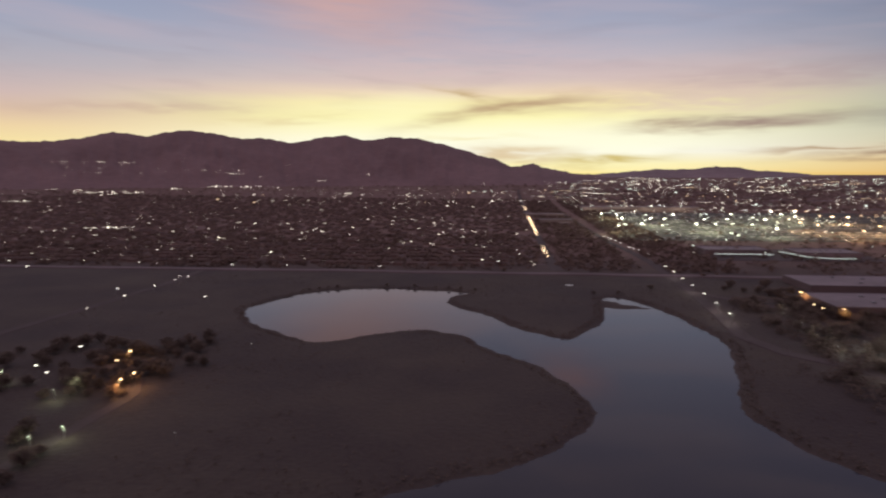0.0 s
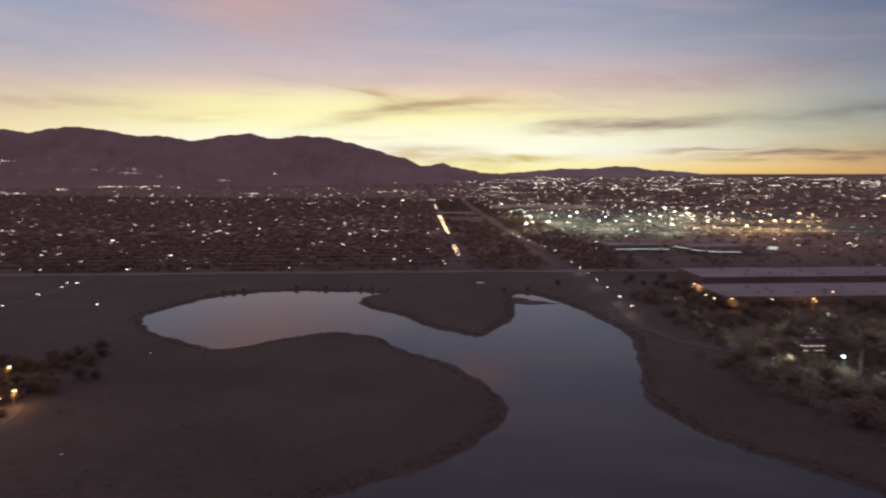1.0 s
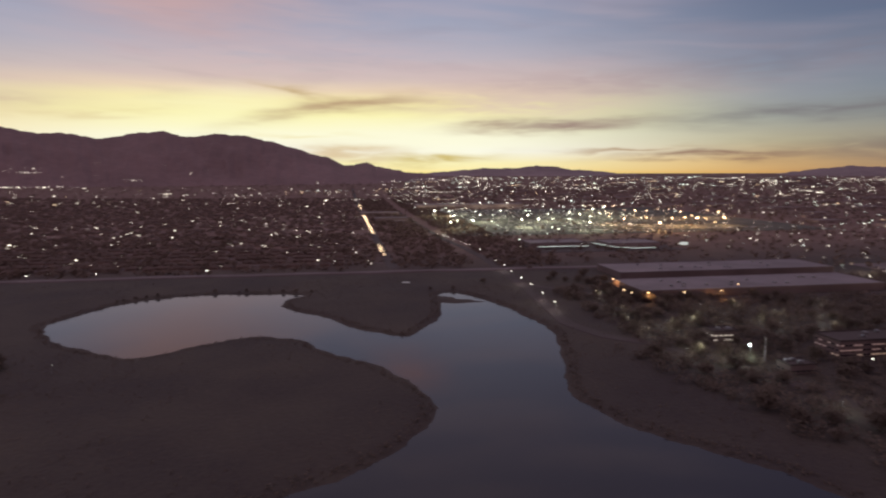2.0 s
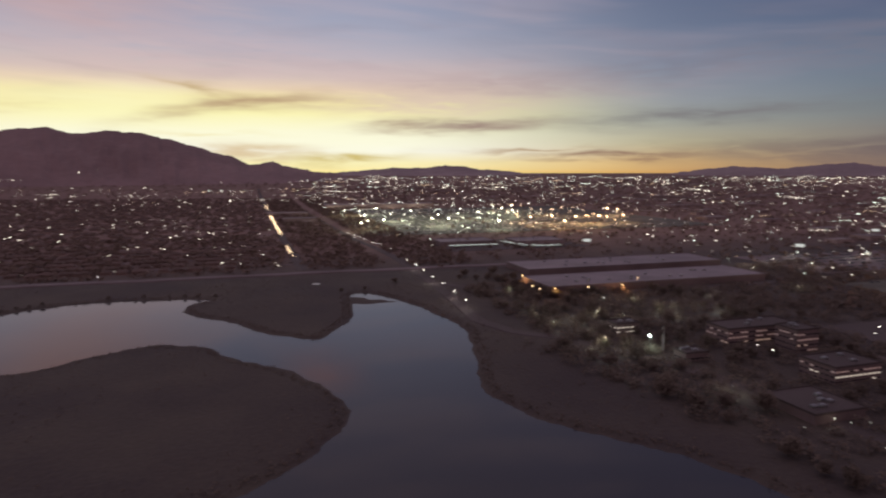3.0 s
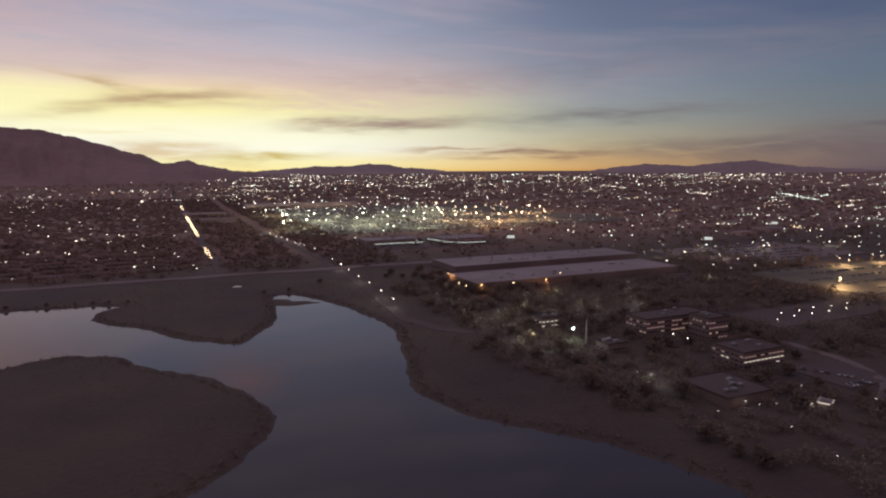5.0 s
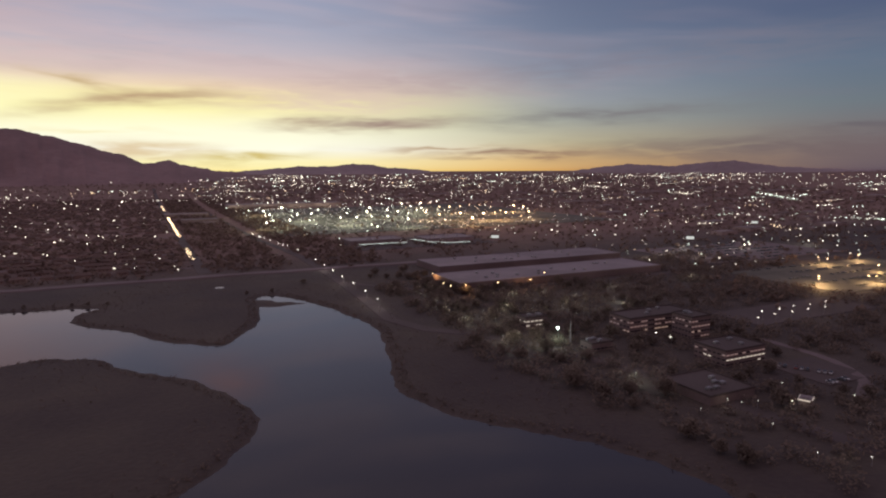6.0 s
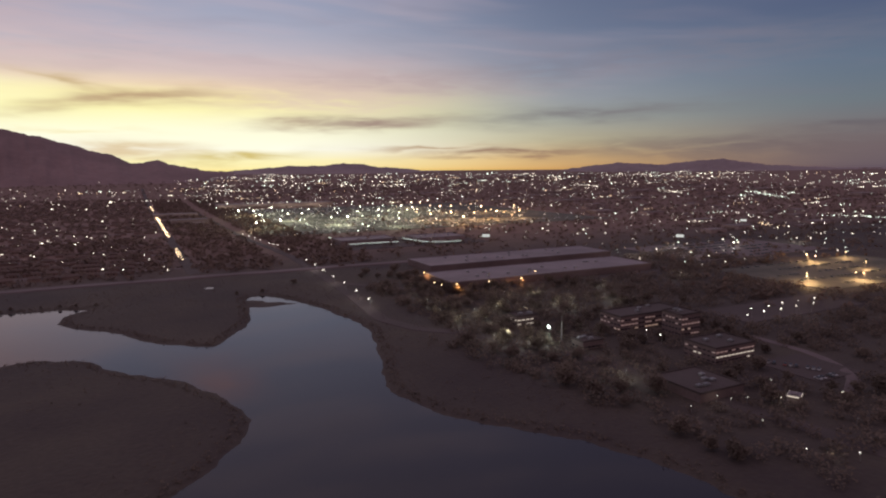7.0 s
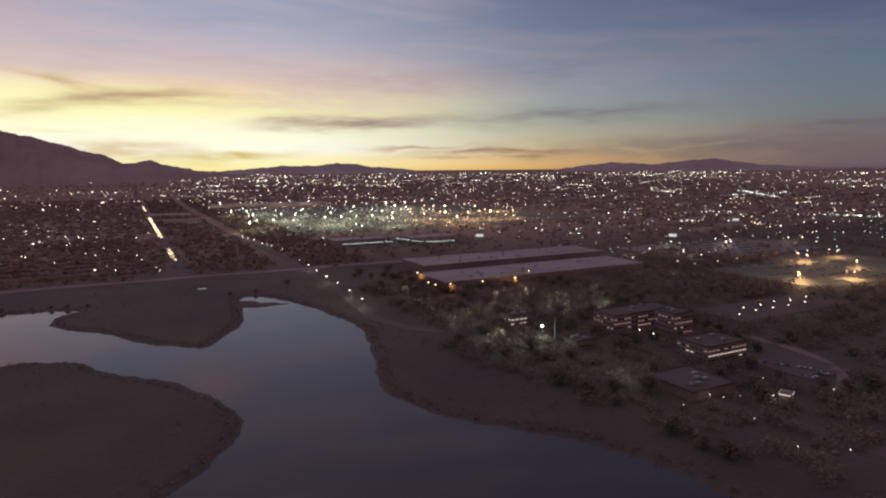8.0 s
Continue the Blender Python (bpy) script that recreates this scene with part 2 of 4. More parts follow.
BARK = surface("bark", (0.05, 0.04, 0.03), (0.12, 0.09, 0.07), 3.0, bump=0.4)
STEEL = surface("galvanised_steel", (0.25, 0.25, 0.26), (0.4, 0.4, 0.41), 4.0, rough=0.45, bump=0.0, metal=0.8)
GLASS_DARK = surface("dark_window_glass", (0.02, 0.02, 0.025), (0.03, 0.03, 0.035), 0.5, rough=0.08, bump=0.0)

LAMP_WHITE = glow("white_lamp", (1.0, 0.93, 0.78), 8)
LAMP_DIM = glow("dim_lamp", (0.98, 1.0, 0.80), 1.6)
BOARD = glow("lit_sign_face", (0.9, 1.0, 0.92), 0.55)
LAMP_COOL = glow("cool_lamp", (0.90, 1.0, 0.78), 5.5)
LAMP_FLOOD = glow("flood_lamp_lens", (0.86, 1.0, 0.92), 14)
LAMP_AMBER = glow("amber_lamp", (1.0, 0.68, 0.34), 5.5)
FAR_WHITE = glow("far_white_lights", (1.0, 0.91, 0.72), 6, spread=2.6)
FAR_COOL = glow("far_cool_lights", (0.86, 1.0, 0.82), 6, spread=2.6)
FAR_AMBER = glow("far_amber_lights", (1.0, 0.70, 0.38), 3.5, spread=1.8)
WINDOW_DIM = glow("dim_window", (1.0, 0.52, 0.36), 0.13, spread=0.8)
WINDOW_WARM = glow("lit_window_warm", (1.0, 0.62, 0.40), 0.28, spread=1.2)
WINDOW_WHITE = glow("lit_window_white", (1.0, 0.85, 0.66), 0.5)
STRIP = glow("lit_fascia", (0.85, 1.0, 0.90), 1.5)
TRAIL = glow("headlamp_warm", (1.0, 0.70, 0.40), 7, spread=0.8)

water = bpy.data.materials.new("still_lake_water")
water.use_nodes = True
wt = water.node_tree
wb = wt.nodes["Principled BSDF"]
wb.inputs["Base Color"].default_value = (0.022, 0.019, 0.027, 1)
wb.inputs["Roughness"].default_value = 0.04
wb.inputs["IOR"].default_value = 1.333
wgeo = wt.nodes.new("ShaderNodeNewGeometry")
wnz = wt.nodes.new("ShaderNodeTexNoise")
wnz.inputs["Scale"].default_value, wnz.inputs["Detail"].default_value = 0.25, 4
wt.links.new(wgeo.outputs["Position"], wnz.inputs["Vector"])
wbp = wt.nodes.new("ShaderNodeBump")
wbp.inputs["Strength"].default_value, wbp.inputs["Distance"].default_value = 0.25, 0.06
wt.links.new(wnz.outputs[0], wbp.inputs["Height"])
wt.links.new(wbp.outputs[0], wb.inputs["Normal"])


# ---- mesh helpers ----
def mesh_object(name, verts, faces, material, smooth_shade=False):
    me = bpy.data.meshes.new(name)
    me.from_pydata([tuple(map(float, v)) for v in verts], [], [tuple(map(int, f)) for f in faces])
    me.materials.append(material)
    if smooth_shade:
        me.polygons.foreach_set("use_smooth", [True] * len(me.polygons))
    me.update()
    return new(name, me)


def part(name, bm, material, parent, label=""):
    me = bpy.data.meshes.new(name)
    bm.to_mesh(me)
    bm.free()
    me.materials.append(material)
    ob = new(name, me)
    ob.parent = parent
    return tagged(ob, label)


def box(bm, x0, y0, z0, x1, y1, z1, bevel=0.0):
    made = bmesh.ops.create_cube(bm, size=1, matrix=Matrix.Translation(((x0 + x1) / 2, (y0 + y1) / 2, (z0 + z1) / 2)) @ Matrix.Diagonal((x1 - x0, y1 - y0, z1 - z0, 1)))
    if bevel:
        edges = list({e for v in made["verts"] for e in v.link_edges})
        bmesh.ops.bevel(bm, geom=edges, offset=bevel, segments=1, affect="EDGES")
    return bm


def tube(bm, a, b, r0, r1, sides=8):
    a, b = Vector(a), Vector(b)
    q = (b - a).to_track_quat("Z", "Y").to_matrix().to_4x4()
    bmesh.ops.create_cone(bm, cap_ends=True, segments=sides, radius1=r0, radius2=r1, depth=(b - a).length, matrix=Matrix.Translation((a + b) / 2) @ q)
    return bm


def empty(name, m, label="", category="", group=""):
    ob = new(name)
    ob.matrix_world = m
    return tagged(ob, label, category, group)


# ---- the lake's outline ----
def spline(points, steps):
    p = np.array(points, float)
    out = []
    for i in range(len(p)):
        a, b, c, d = p[i - 1], p[i], p[(i + 1) % len(p)], p[(i + 2) % len(p)]
        for k in range(steps):
            t = k / steps
            out.append(0.5 * (2 * b + (c - a) * t + (2 * a - 5 * b + 4 * c - d) * t * t + (3 * b - a - 3 * c + d) * t ** 3))
    return np.array(out)


WEST_ARM = [(-24, 221), (7, 238), (27, 246), (48, 262), (63, 279), (73, 292), (77, 312), (76, 335), (68, 361), (57, 388), (35, 418), (26, 434), (19, 453), (4, 467), (-15, 477), (-38, 470), (-61, 459), (-84, 442), (-105, 448), (-128, 473), (-149, 491), (-177, 548)]
NORTH_SHORE = [(-167, 580), (-140, 625), (-109, 645), (-65, 652), (-14, 642), (26, 628), (10, 612), (4, 588), (9, 565), (40, 524), (54, 488), (80, 455), (95, 450), (109, 470), (126, 494), (136, 519), (144, 552), (151, 588), (162, 603), (179, 587), (196, 525)]
EAST_SHORE = [(200, 480), (201, 440), (190, 400), (171, 352), (156, 318), (153, 291), (161, 258), (177, 229), (194, 202), (203, 173), (207, 138), (210, 60), (190, -60), (100, -160), (-40, -150), (-110, -40), (-104, 80), (-62, 170)]
OUTLINE = spline(WEST_ARM + NORTH_SHORE + EAST_SHORE, 5)


ISLETS = [(150, 573, 15, 16), (162, 561, 14, 11), (171, 559, 8, 8), (182, 554, 6, 4)]
POND = (137, 673, 5.5)


def shore_distance(x, y):
    """Metres to the lake's edge: positive on land, negative on the water."""
    best = np.full(x.shape, 1e9)
    inside = np.zeros(x.shape, bool)
    n = len(OUTLINE)
    for i in range(n):
        (ax, ay), (bx, by) = OUTLINE[i], OUTLINE[(i + 1) % n]
        dx, dy = bx - ax, by - ay
        t = np.clip(((x - ax) * dx + (y - ay) * dy) / (dx * dx + dy * dy + 1e-9), 0, 1)
        best = np.minimum(best, (x - ax - t * dx) ** 2 + (y - ay - t * dy) ** 2)
        if ay != by:
            inside ^= ((ay > y) != (by > y)) & (x < (bx - ax) * (y - ay) / (by - ay) + ax)
    d = np.sqrt(best)
    return np.where(inside, -d, d)


SEG_A = OUTLINE
SEG_B = np.roll(OUTLINE, -1, axis=0)
SEG_D = SEG_B - SEG_A
SEG_L = (SEG_D ** 2).sum(axis=1) + 1e-9


def shore_at(x, y):
    """The same for one place."""
    p = np.array((x, y))
    t = np.clip(((p - SEG_A) * SEG_D).sum(axis=1) / SEG_L, 0, 1)
    d = math.sqrt((((p - SEG_A) - SEG_D * t[:, None]) ** 2).sum(axis=1).min())
    cross = (SEG_A[:, 1] > y) != (SEG_B[:, 1] > y)
    dy = np.where(SEG_D[:, 1] == 0, 1e-9, SEG_D[:, 1])
    inside = np.count_nonzero(cross & (x < SEG_D[:, 0] * (y - SEG_A[:, 1]) / dy + SEG_A[:, 0])) % 2
    return -d if inside else d


def wave(x, y, s, k):
    return np.sin(x * s + 1.7 * k + 1.3 * np.sin(y * s * 0.7 + k)) * np.cos(y * s * 0.9 - 0.8 * k + 1.1 * np.sin(x * s * 0.6 - k))


def far_rise(x, y):
    r = np.hypot(x, y)
    return 99.0 * smooth(r, 2100.0, 5400.0) * 1.16


def ground_height(x, y):
    d = shore_at(float(x[0]), float(y[0])) if x.size == 1 else shore_distance(x, y)
    for ix, iy, rx, ry in ISLETS:
        d = np.maximum(d, (1 - np.hypot((x - ix) / rx, (y - iy) / ry)) * min(rx, ry))
    d = np.minimum(d, np.hypot(x - POND[0], y - POND[1]) - POND[2])
    d = d + 1.3 * wave(x, y, 0.16, 1) + 0.8 * wave(x, y, 0.43, 2)
    near = np.exp(-np.maximum(d, 0) / 160.0)
    land = WATER + 0.9 * smooth(d, -2, 12) + near * smooth(d, 4, 60) * (1.2 + 0.9 * wave(x, y, 0.03, 3) + 0.25 * wave(x, y, 0.11, 4))
    bed = WATER + np.maximum(d, -40) * 0.09
    return np.where(d > 0, land, bed) + far_rise(x, y)


az = np.radians(np.concatenate([np.arange(-62, 96, 0.33), np.arange(96, 298, 2.5)]))
rad = np.concatenate([[0.0], np.geomspace(20, FAR, 460)])
A, R = np.meshgrid(az, rad)
gx, gy = (R * np.sin(A)).ravel(), (R * np.cos(A)).ravel()
gz = ground_height(gx, gy)
na, nr = len(az), len(rad)
idx = np.arange(na * nr).reshape(nr, na)
nxt = np.roll(idx, -1, axis=1)
quads = np.stack([idx[:-1], nxt[:-1], nxt[1:], idx[1:]], -1).reshape(-1, 4)[:, ::-1]
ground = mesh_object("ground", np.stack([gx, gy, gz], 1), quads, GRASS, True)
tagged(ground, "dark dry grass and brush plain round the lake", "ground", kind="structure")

lake = mesh_object("water", [(-260, -260, WATER), (300, -260, WATER), (300, 720, WATER), (-260, 720, WATER)], [(0, 1, 2, 3)], water)
tagged(lake, "still dusk lake water mirroring the pale sky", "lake", kind="structure")


# ---- mountains ----
def range_mesh(name, label, crest, foot, ridge, seed, rough, material):
    """A range along a crest line of (azimuth, elevation seen from the lake), with gullied slopes."""
    a0, a1 = crest[0][0], crest[-1][0]
    n = int((a1 - a0) / 0.12)
    a = np.linspace(a0, a1, n)
    e = np.interp(a, [c[0] for c in crest], [c[1] for c in crest])
    e = e + rough * (0.5 * np.sin(a * 2.9 + seed) + 0.35 * np.sin(a * 6.7 + 2 * seed) + 0.25 * np.sin(a * 13.1 + seed) + 0.15 * np.sin(a * 29.0))
    e = e + rough * 0.9 * np.array([noise.fractal(Vector((q * 1.7, seed, 0.0)), 0.9, 2.1, 5) for q in a])
    top = 118.0 + ridge * np.tan(np.radians(e))
    rows = 46
    verts, faces = [], []
    for j in range(rows):
        t = j / (rows - 1)
        if t <= 0.85:
            k = t / 0.85
            r = foot + (ridge - foot) * k
            lift = k ** 1.25
        else:
            k = (t - 0.85) / 0.15
            r = ridge + (FAR + 60 - ridge) * k
            lift = 1 - 0.5 * k
        for i in range(n):
            ar = radians(a[i])
            base = float(far_rise(np.array(r * math.sin(ar)), np.array(r * math.cos(ar)))) - 12
            gully = noise.ridged_multi_fractal(Vector((a[i] * 0.75 + seed, t * 2.2, seed)), 0.9, 2.1, 6, 1.0, 2.0) - 1.2
            env = math.sin(math.pi * min(1, t / 0.85)) if t < 0.85 else 0
            z = base + max(0.0, top[i] - base) * lift
            z += env * gully * 0.07 * max(0.0, top[i] - base)
            verts.append((r * math.sin(ar), r * math.cos(ar), z))
    for j in range(rows - 1):
        for i in range(n - 1):
            faces.append((j * n + i, j * n + i + 1, (j + 1) * n + i + 1, (j + 1) * n + i))
    ob = mesh_object(name, verts, faces, material, True)
    return tagged(ob, label, "mountain", kind="structure")


range_mesh("mountain_range", "dark gullied mountain range against the sunset glow",
           [(-75, 1.2), (-60, 2.2), (-48, 2.7), (-40, 2.4), (-34.8, 2.52), (-32.4, 2.5), (-29.8, 2.8), (-27.4, 3.4), (-25, 3.1), (-22.4, 3.66), (-20.2, 3.52), (-17.4, 3.0), (-16, 3.12), (-13.2, 2.7), (-11.2, 3.17),
            (-8.9, 3.44), (-6.8, 2.95), (-4.6, 3.3), (-2.2, 3.15), (0.3, 2.56), (2.4, 1.97), (3.5, 1.6), (4.9, 1.26), (6.2, 0.6), (7, 0.68), (8, 0.97), (9, 0.5), (9.9, 0.38), (11.4, 0.04), (13.4, -0.12), (15, -0.4)],
           3500, 4620, 1.3, 0.05, ROCK)
# both far ranges carry their haze in the rock colour
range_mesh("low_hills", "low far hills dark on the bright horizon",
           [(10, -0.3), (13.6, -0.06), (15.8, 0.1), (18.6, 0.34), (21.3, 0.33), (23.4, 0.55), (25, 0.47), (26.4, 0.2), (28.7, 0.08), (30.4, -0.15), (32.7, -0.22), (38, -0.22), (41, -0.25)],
           4300, 4700, 4.1, 0.035, ROCK_HAZED)
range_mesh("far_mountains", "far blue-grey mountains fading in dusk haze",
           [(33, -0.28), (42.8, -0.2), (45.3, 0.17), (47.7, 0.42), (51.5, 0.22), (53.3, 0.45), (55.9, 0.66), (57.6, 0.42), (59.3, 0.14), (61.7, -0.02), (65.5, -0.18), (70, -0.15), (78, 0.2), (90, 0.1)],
           4300, 4700, 7.7, 0.035, ROCK_HAZED)


# ---- roads ----
def ground_z(x, y):
    return float(ground_height(np.array([float(x)]), np.array([float(y)]))[0])


def road(name, label, points, width, material, lift=0.3, step=12.0):
    """A paved strip along grid points, with sloping shoulders down to the ground."""
    p = np.array([grid(*q) for q in points], float)
    length = np.concatenate([[0], np.cumsum(np.hypot(*np.diff(p, axis=0).T))])
    s = np.linspace(0, length[-1], max(2, int(length[-1] / step)))
    x, y = np.interp(s, length, p[:, 0]), np.interp(s, length, p[:, 1])
    tx, ty = np.gradient(x), np.gradient(y)
    n = np.hypot(tx, ty)
    nx, ny = -ty / n, tx / n
    z = ground_height(x, y) + lift
    verts, faces = [], []
    for i in range(len(s)):
        for side, drop in ((-width / 2 - 1.5, -lift - 0.6), (-width / 2, 0), (width / 2, 0), (width / 2 + 1.5, -lift - 0.6)):
            verts.append((x[i] + nx[i] * side, y[i] + ny[i] * side, z[i] + drop))
    for i in range(len(s) - 1):
        for k in range(3):
            a = i * 4 + k
            faces.append((a + 1, a, a + 4, a + 5))
    return tagged(mesh_object(name, verts, faces, material), label, "road", kind="structure")


road("road_levee", "pale concrete levee road beyond the lake", [(-2200, 752), (-600, 750), (0, 748), (240, 746), (560, 742)], 14, CONCRETE, 1.2)
road("road_lamps", "dark asphalt street with a row of lamps", [(300, -60), (286, 60), (272, 160), (263, 235), (252, 300), (236, 355), (212, 396), (186, 425), (173, 470), (178, 530), (184, 620), (188, 730), (193, 860), (186, 1000), (176, 1110), (170, 1400), (160, 2100)], 11, ASPHALT)
road("road_straight", "straight street running to the hills", [(60, 770), (56, 1400), (52, 3300)], 13, ASPHALT)
road("road_west", "dim street curving past the lake's west end", [(-386, 330), (-382, 430), (-379, 470), (-375, 520), (-373, 570), (-372, 620), (-374, 665), (-380, 745)], 9, ASPHALT)
road("road_park", "pale park lane among lit trees", [(-206, 190), (-205, 224), (-203, 250), (-203, 282), (-202, 310), (-220, 345), (-260, 360)], 7, ASPHALT)
road("road_cross", "asphalt cross street by the warehouses", [(190, 640), (250, 560), (262, 545), (430, 540), (900, 540), (1500, 530)], 9, ASPHALT)
for k, v in enumerate((830, 905, 980, 1055, 1130, 1230, 1340, 1460, 1600)):
    road("road_home_%d" % k, "narrow residential street", [(-1500, v), (50, v)], 8, CONCRETE, 0.25, 60)


# ---- lamps ----
def glow_ball(bm, c, r):
    bmesh.ops.create_icosphere(bm, subdivisions=1, radius=r, matrix=Matrix.Translation(c))
    return bm


def street_lamp(name, height, reach, lamp, label, group, globe=0.5):
    top = empty(name, pose(0, 0, 0), label, "lamp", group)
    bm = bmesh.new()
    tube(bm, (0, 0, -0.6), (0, 0, 0.5), 0.28, 0.22)
    part("base", bm, CONCRETE, top)
    bm = bmesh.new()
    tube(bm, (0, 0, 0.4), (0, 0, height), 0.13, 0.08)
    part("pole", bm, STEEL, top)
    bm = bmesh.new()
    tube(bm, (0, 0, height - 0.1), (reach, 0, height + 0.35), 0.07, 0.05, 6)
    part("arm", bm, STEEL, top)
    bm = bmesh.new()
    box(bm, reach - 0.45, -0.22, height + 0.28, reach + 0.5, 0.22, height + 0.5, 0.05)
    head = part("head", bm, STEEL, top)
    bm = bmesh.new()
    glow_ball(bm, (reach, 0, height + 0.1), globe)
    part("lens", bm, lamp, head, "glowing lamp lens")
    return top


def place_lamp(proto, u, v, turn=0.0, world_xy=False):
    x, y = (u, v) if world_xy else grid(u, v)
    return copy_thing(proto, pose(x, y, ground_z(x, y), 0, 0, GRID_TURN + turn))


def shine(name, data, x, y, z):
    ob = new(name, data)
    ob.location = (x, y, z)
    return ob


def bulb(name, colour, watts, radius=0.4):
    d = bpy.data.lights.new(name, "POINT")
    d.color, d.energy, d.shadow_soft_size = colour, watts, radius
    return d


BULB_AMBER = bulb("amber_bulb", (1.0, 0.50, 0.18), 3400)
BULB_AMBER_YARD = bulb("amber_yard_bulb", (1.0, 0.6, 0.26), 20000)
BULB_WHITE = bulb("white_bulb", (1.0, 0.93, 0.8), 1300)
BULB_COOL = bulb("cool_bulb", (0.78, 1.0, 0.86), 4200)
BULB_LOT = bulb("lot_bulb", (1.0, 0.95, 0.8), 6000)
BULB_PATH = bulb("path_bulb", (1.0, 0.90, 0.7), 130)
BULB_PARK = bulb("park_bulb", (0.88, 1.0, 0.62), 1100)
BULB_GARDEN = bulb("garden_bulb", (0.92, 1.0, 0.78), 1500)
BULB_YARD = bulb("yard_bulb", (0.98, 1.0, 0.66), 52000, 1.5)
BULB_HALL = bulb("hall_bulb", (1.0, 0.95, 0.72), 17000, 1.5)
BULB_YARD_AMBER = bulb("yard_amber_bulb", (1.0, 0.58, 0.26), 58000, 1.5)

road_lamp = street_lamp("street_lamp", 8.0, 1.6, LAMP_WHITE, "white street lamp on a steel pole beside the road", "lamps along the street", 0.46)
street_spots = [(179, 512), (181, 551), (184, 596), (185, 637), (187, 681), (190, 727), (191, 772), (196, 889), (192, 941), (189, 958), (186, 976), (183, 1031), (180, 1064), (177, 1102), (176, 1085)]
for i, (u, v) in enumerate(street_spots):
    place_lamp(road_lamp, u, v, 180)
    if i in (0, 1, 3, 5):
        x, y = grid(u - 1.6, v)
        shine("street_bulb", BULB_WHITE, x, y, ground_z(x, y) + 7.0)
for x, y in [(-298, 514), (-320, 604), (-294, 572), (-291, 620), (-285, 660), (-290, 682), (-283, 682), (-217, 567), (-238, 398), (-238, 357), (-227, 345)]:
    place_lamp(road_lamp, x, y, rnd.uniform(0, 360), True)
for u, v in [(-586, 702), (-465, 745), (-440, 742), (-155, 740), (-271, 740), (-339, 740), (-13, 796), (14, 925), (-75, 1130), (15, 878)]:
    place_lamp(road_lamp, u, v, rnd.uniform(0, 360))

amber_lamp = street_lamp("amber_street_lamp", 8.5, 1.5, LAMP_AMBER, "amber sodium lamp on a steel pole among trees", "amber lamps", 0.6)
amber_spots = [(-199, 385), (-197, 367), (-174, 341), (-177, 330), (334, 577), (315, 521), (313, 509), (327, 502), (363, 498), (400, 495), (643, 341), (707, 326), (790, 354), (794, 412), (801, 425), (865, 411), (660, 350), (708, 318)]
for i, (x, y) in enumerate(amber_spots):
    place_lamp(amber_lamp, x, y, rnd.uniform(0, 360), True)
    if i in (0, 2, 3, 4, 7, 9) or i >= 10:
        shine("amber_light", BULB_AMBER if x < 600 else BULB_AMBER_YARD, x + 0.8, y - 1.2, ground_z(x, y) + 7.2)

lot_lamp = street_lamp("car_park_lamp", 8.0, 0.9, LAMP_WHITE, "white car park lamp on a slim pole", "car park lamps", 0.36)
for x, y in [(440, 279), (462, 289), (461, 278), (481, 288), (480, 277), (502, 287), (500, 275), (520, 284), (521, 274), (340, 290), (339, 276)]:
    place_lamp(lot_lamp, x, y, rnd.uniform(0, 360), True)

flood = street_lamp("flood_lamp", 12.0, 1.0, LAMP_FLOOD, "bright white flood lamp on a tall mast", "flood lamps", 0.75)
x, y = 282, 322
flood.matrix_world = pose(x, y, ground_z(x, y), 0, 0, 200)
shine("flood_light", BULB_COOL, x - 2.5, y - 2.5, ground_z(x, y) + 10.5)
for ob in (road_lamp, amber_lamp, lot_lamp):
    x, y = {road_lamp: grid(170, 1140), amber_lamp: (438, 520), lot_lamp: (541, 283)}[ob]
    ob.matrix_world = pose(x, y, ground_z(x, y))

# the great lit yard beyond the street
yard_cool = street_lamp("yard_mast", 18.0, 0.8, LAMP_COOL, "cool white floodlight mast over a paved yard", "yard masts", 1.15)
yard_amber = street_lamp("yard_mast", 18.0, 0.8, LAMP_AMBER, "amber floodlight mast over a paved yard", "amber yard masts", 1.15)
COOL_MASTS = [(239, 1645), (282, 1739), (272, 1613), (259, 1464), (236, 1297), (215, 1250), (339, 1733), (337, 1588), (270, 1300), (407, 1600), (302, 1267), (324, 1470), (352, 1452), (476, 1605), (433, 1440), (379, 1304), (578, 1778),
              (553, 1630), (486, 1449), (449, 1308), (413, 1303), (556, 1497), (483, 1301), (559, 1436), (695, 1750), (555, 1358), (670, 1620), (493, 1208), (617, 1455), (756, 1749), (664, 1530), (637, 1763), (379, 1109), (377, 1071)]
AMBER_MASTS = [(765, 1767), (787, 1751), (601, 1360), (602, 1289), (732, 1564), (755, 1548), (779, 1531), (840, 1594), (663, 1304), (624, 1173), (865, 1576), (708, 1274), (748, 1291), (791, 1340), (768, 1277), (942, 1521),
               (770, 1246), (946, 1475), (834, 1278), (737, 1159), (847, 1483), (714, 2610), (766, 2581), (819, 2590), (849, 2533), (796, 2291)]
for proto, spots, data in ((yard_cool, COOL_MASTS, BULB_YARD), (yard_amber, AMBER_MASTS, BULB_YARD_AMBER)):
    for i, (u, v) in enumerate(spots):
        x, y = grid(u, v)
        ob = proto if i == 0 else copy_thing(proto, pose(0, 0, 0))
        ob.matrix_world = pose(x, y, ground_z(x, y), 0, 0, rnd.uniform(0, 360))
        if 1150 < v < 1900 and i % 3 != 1:
            shine("yard_light", data, x, y - 2.5, ground_z(x, y) + 17)


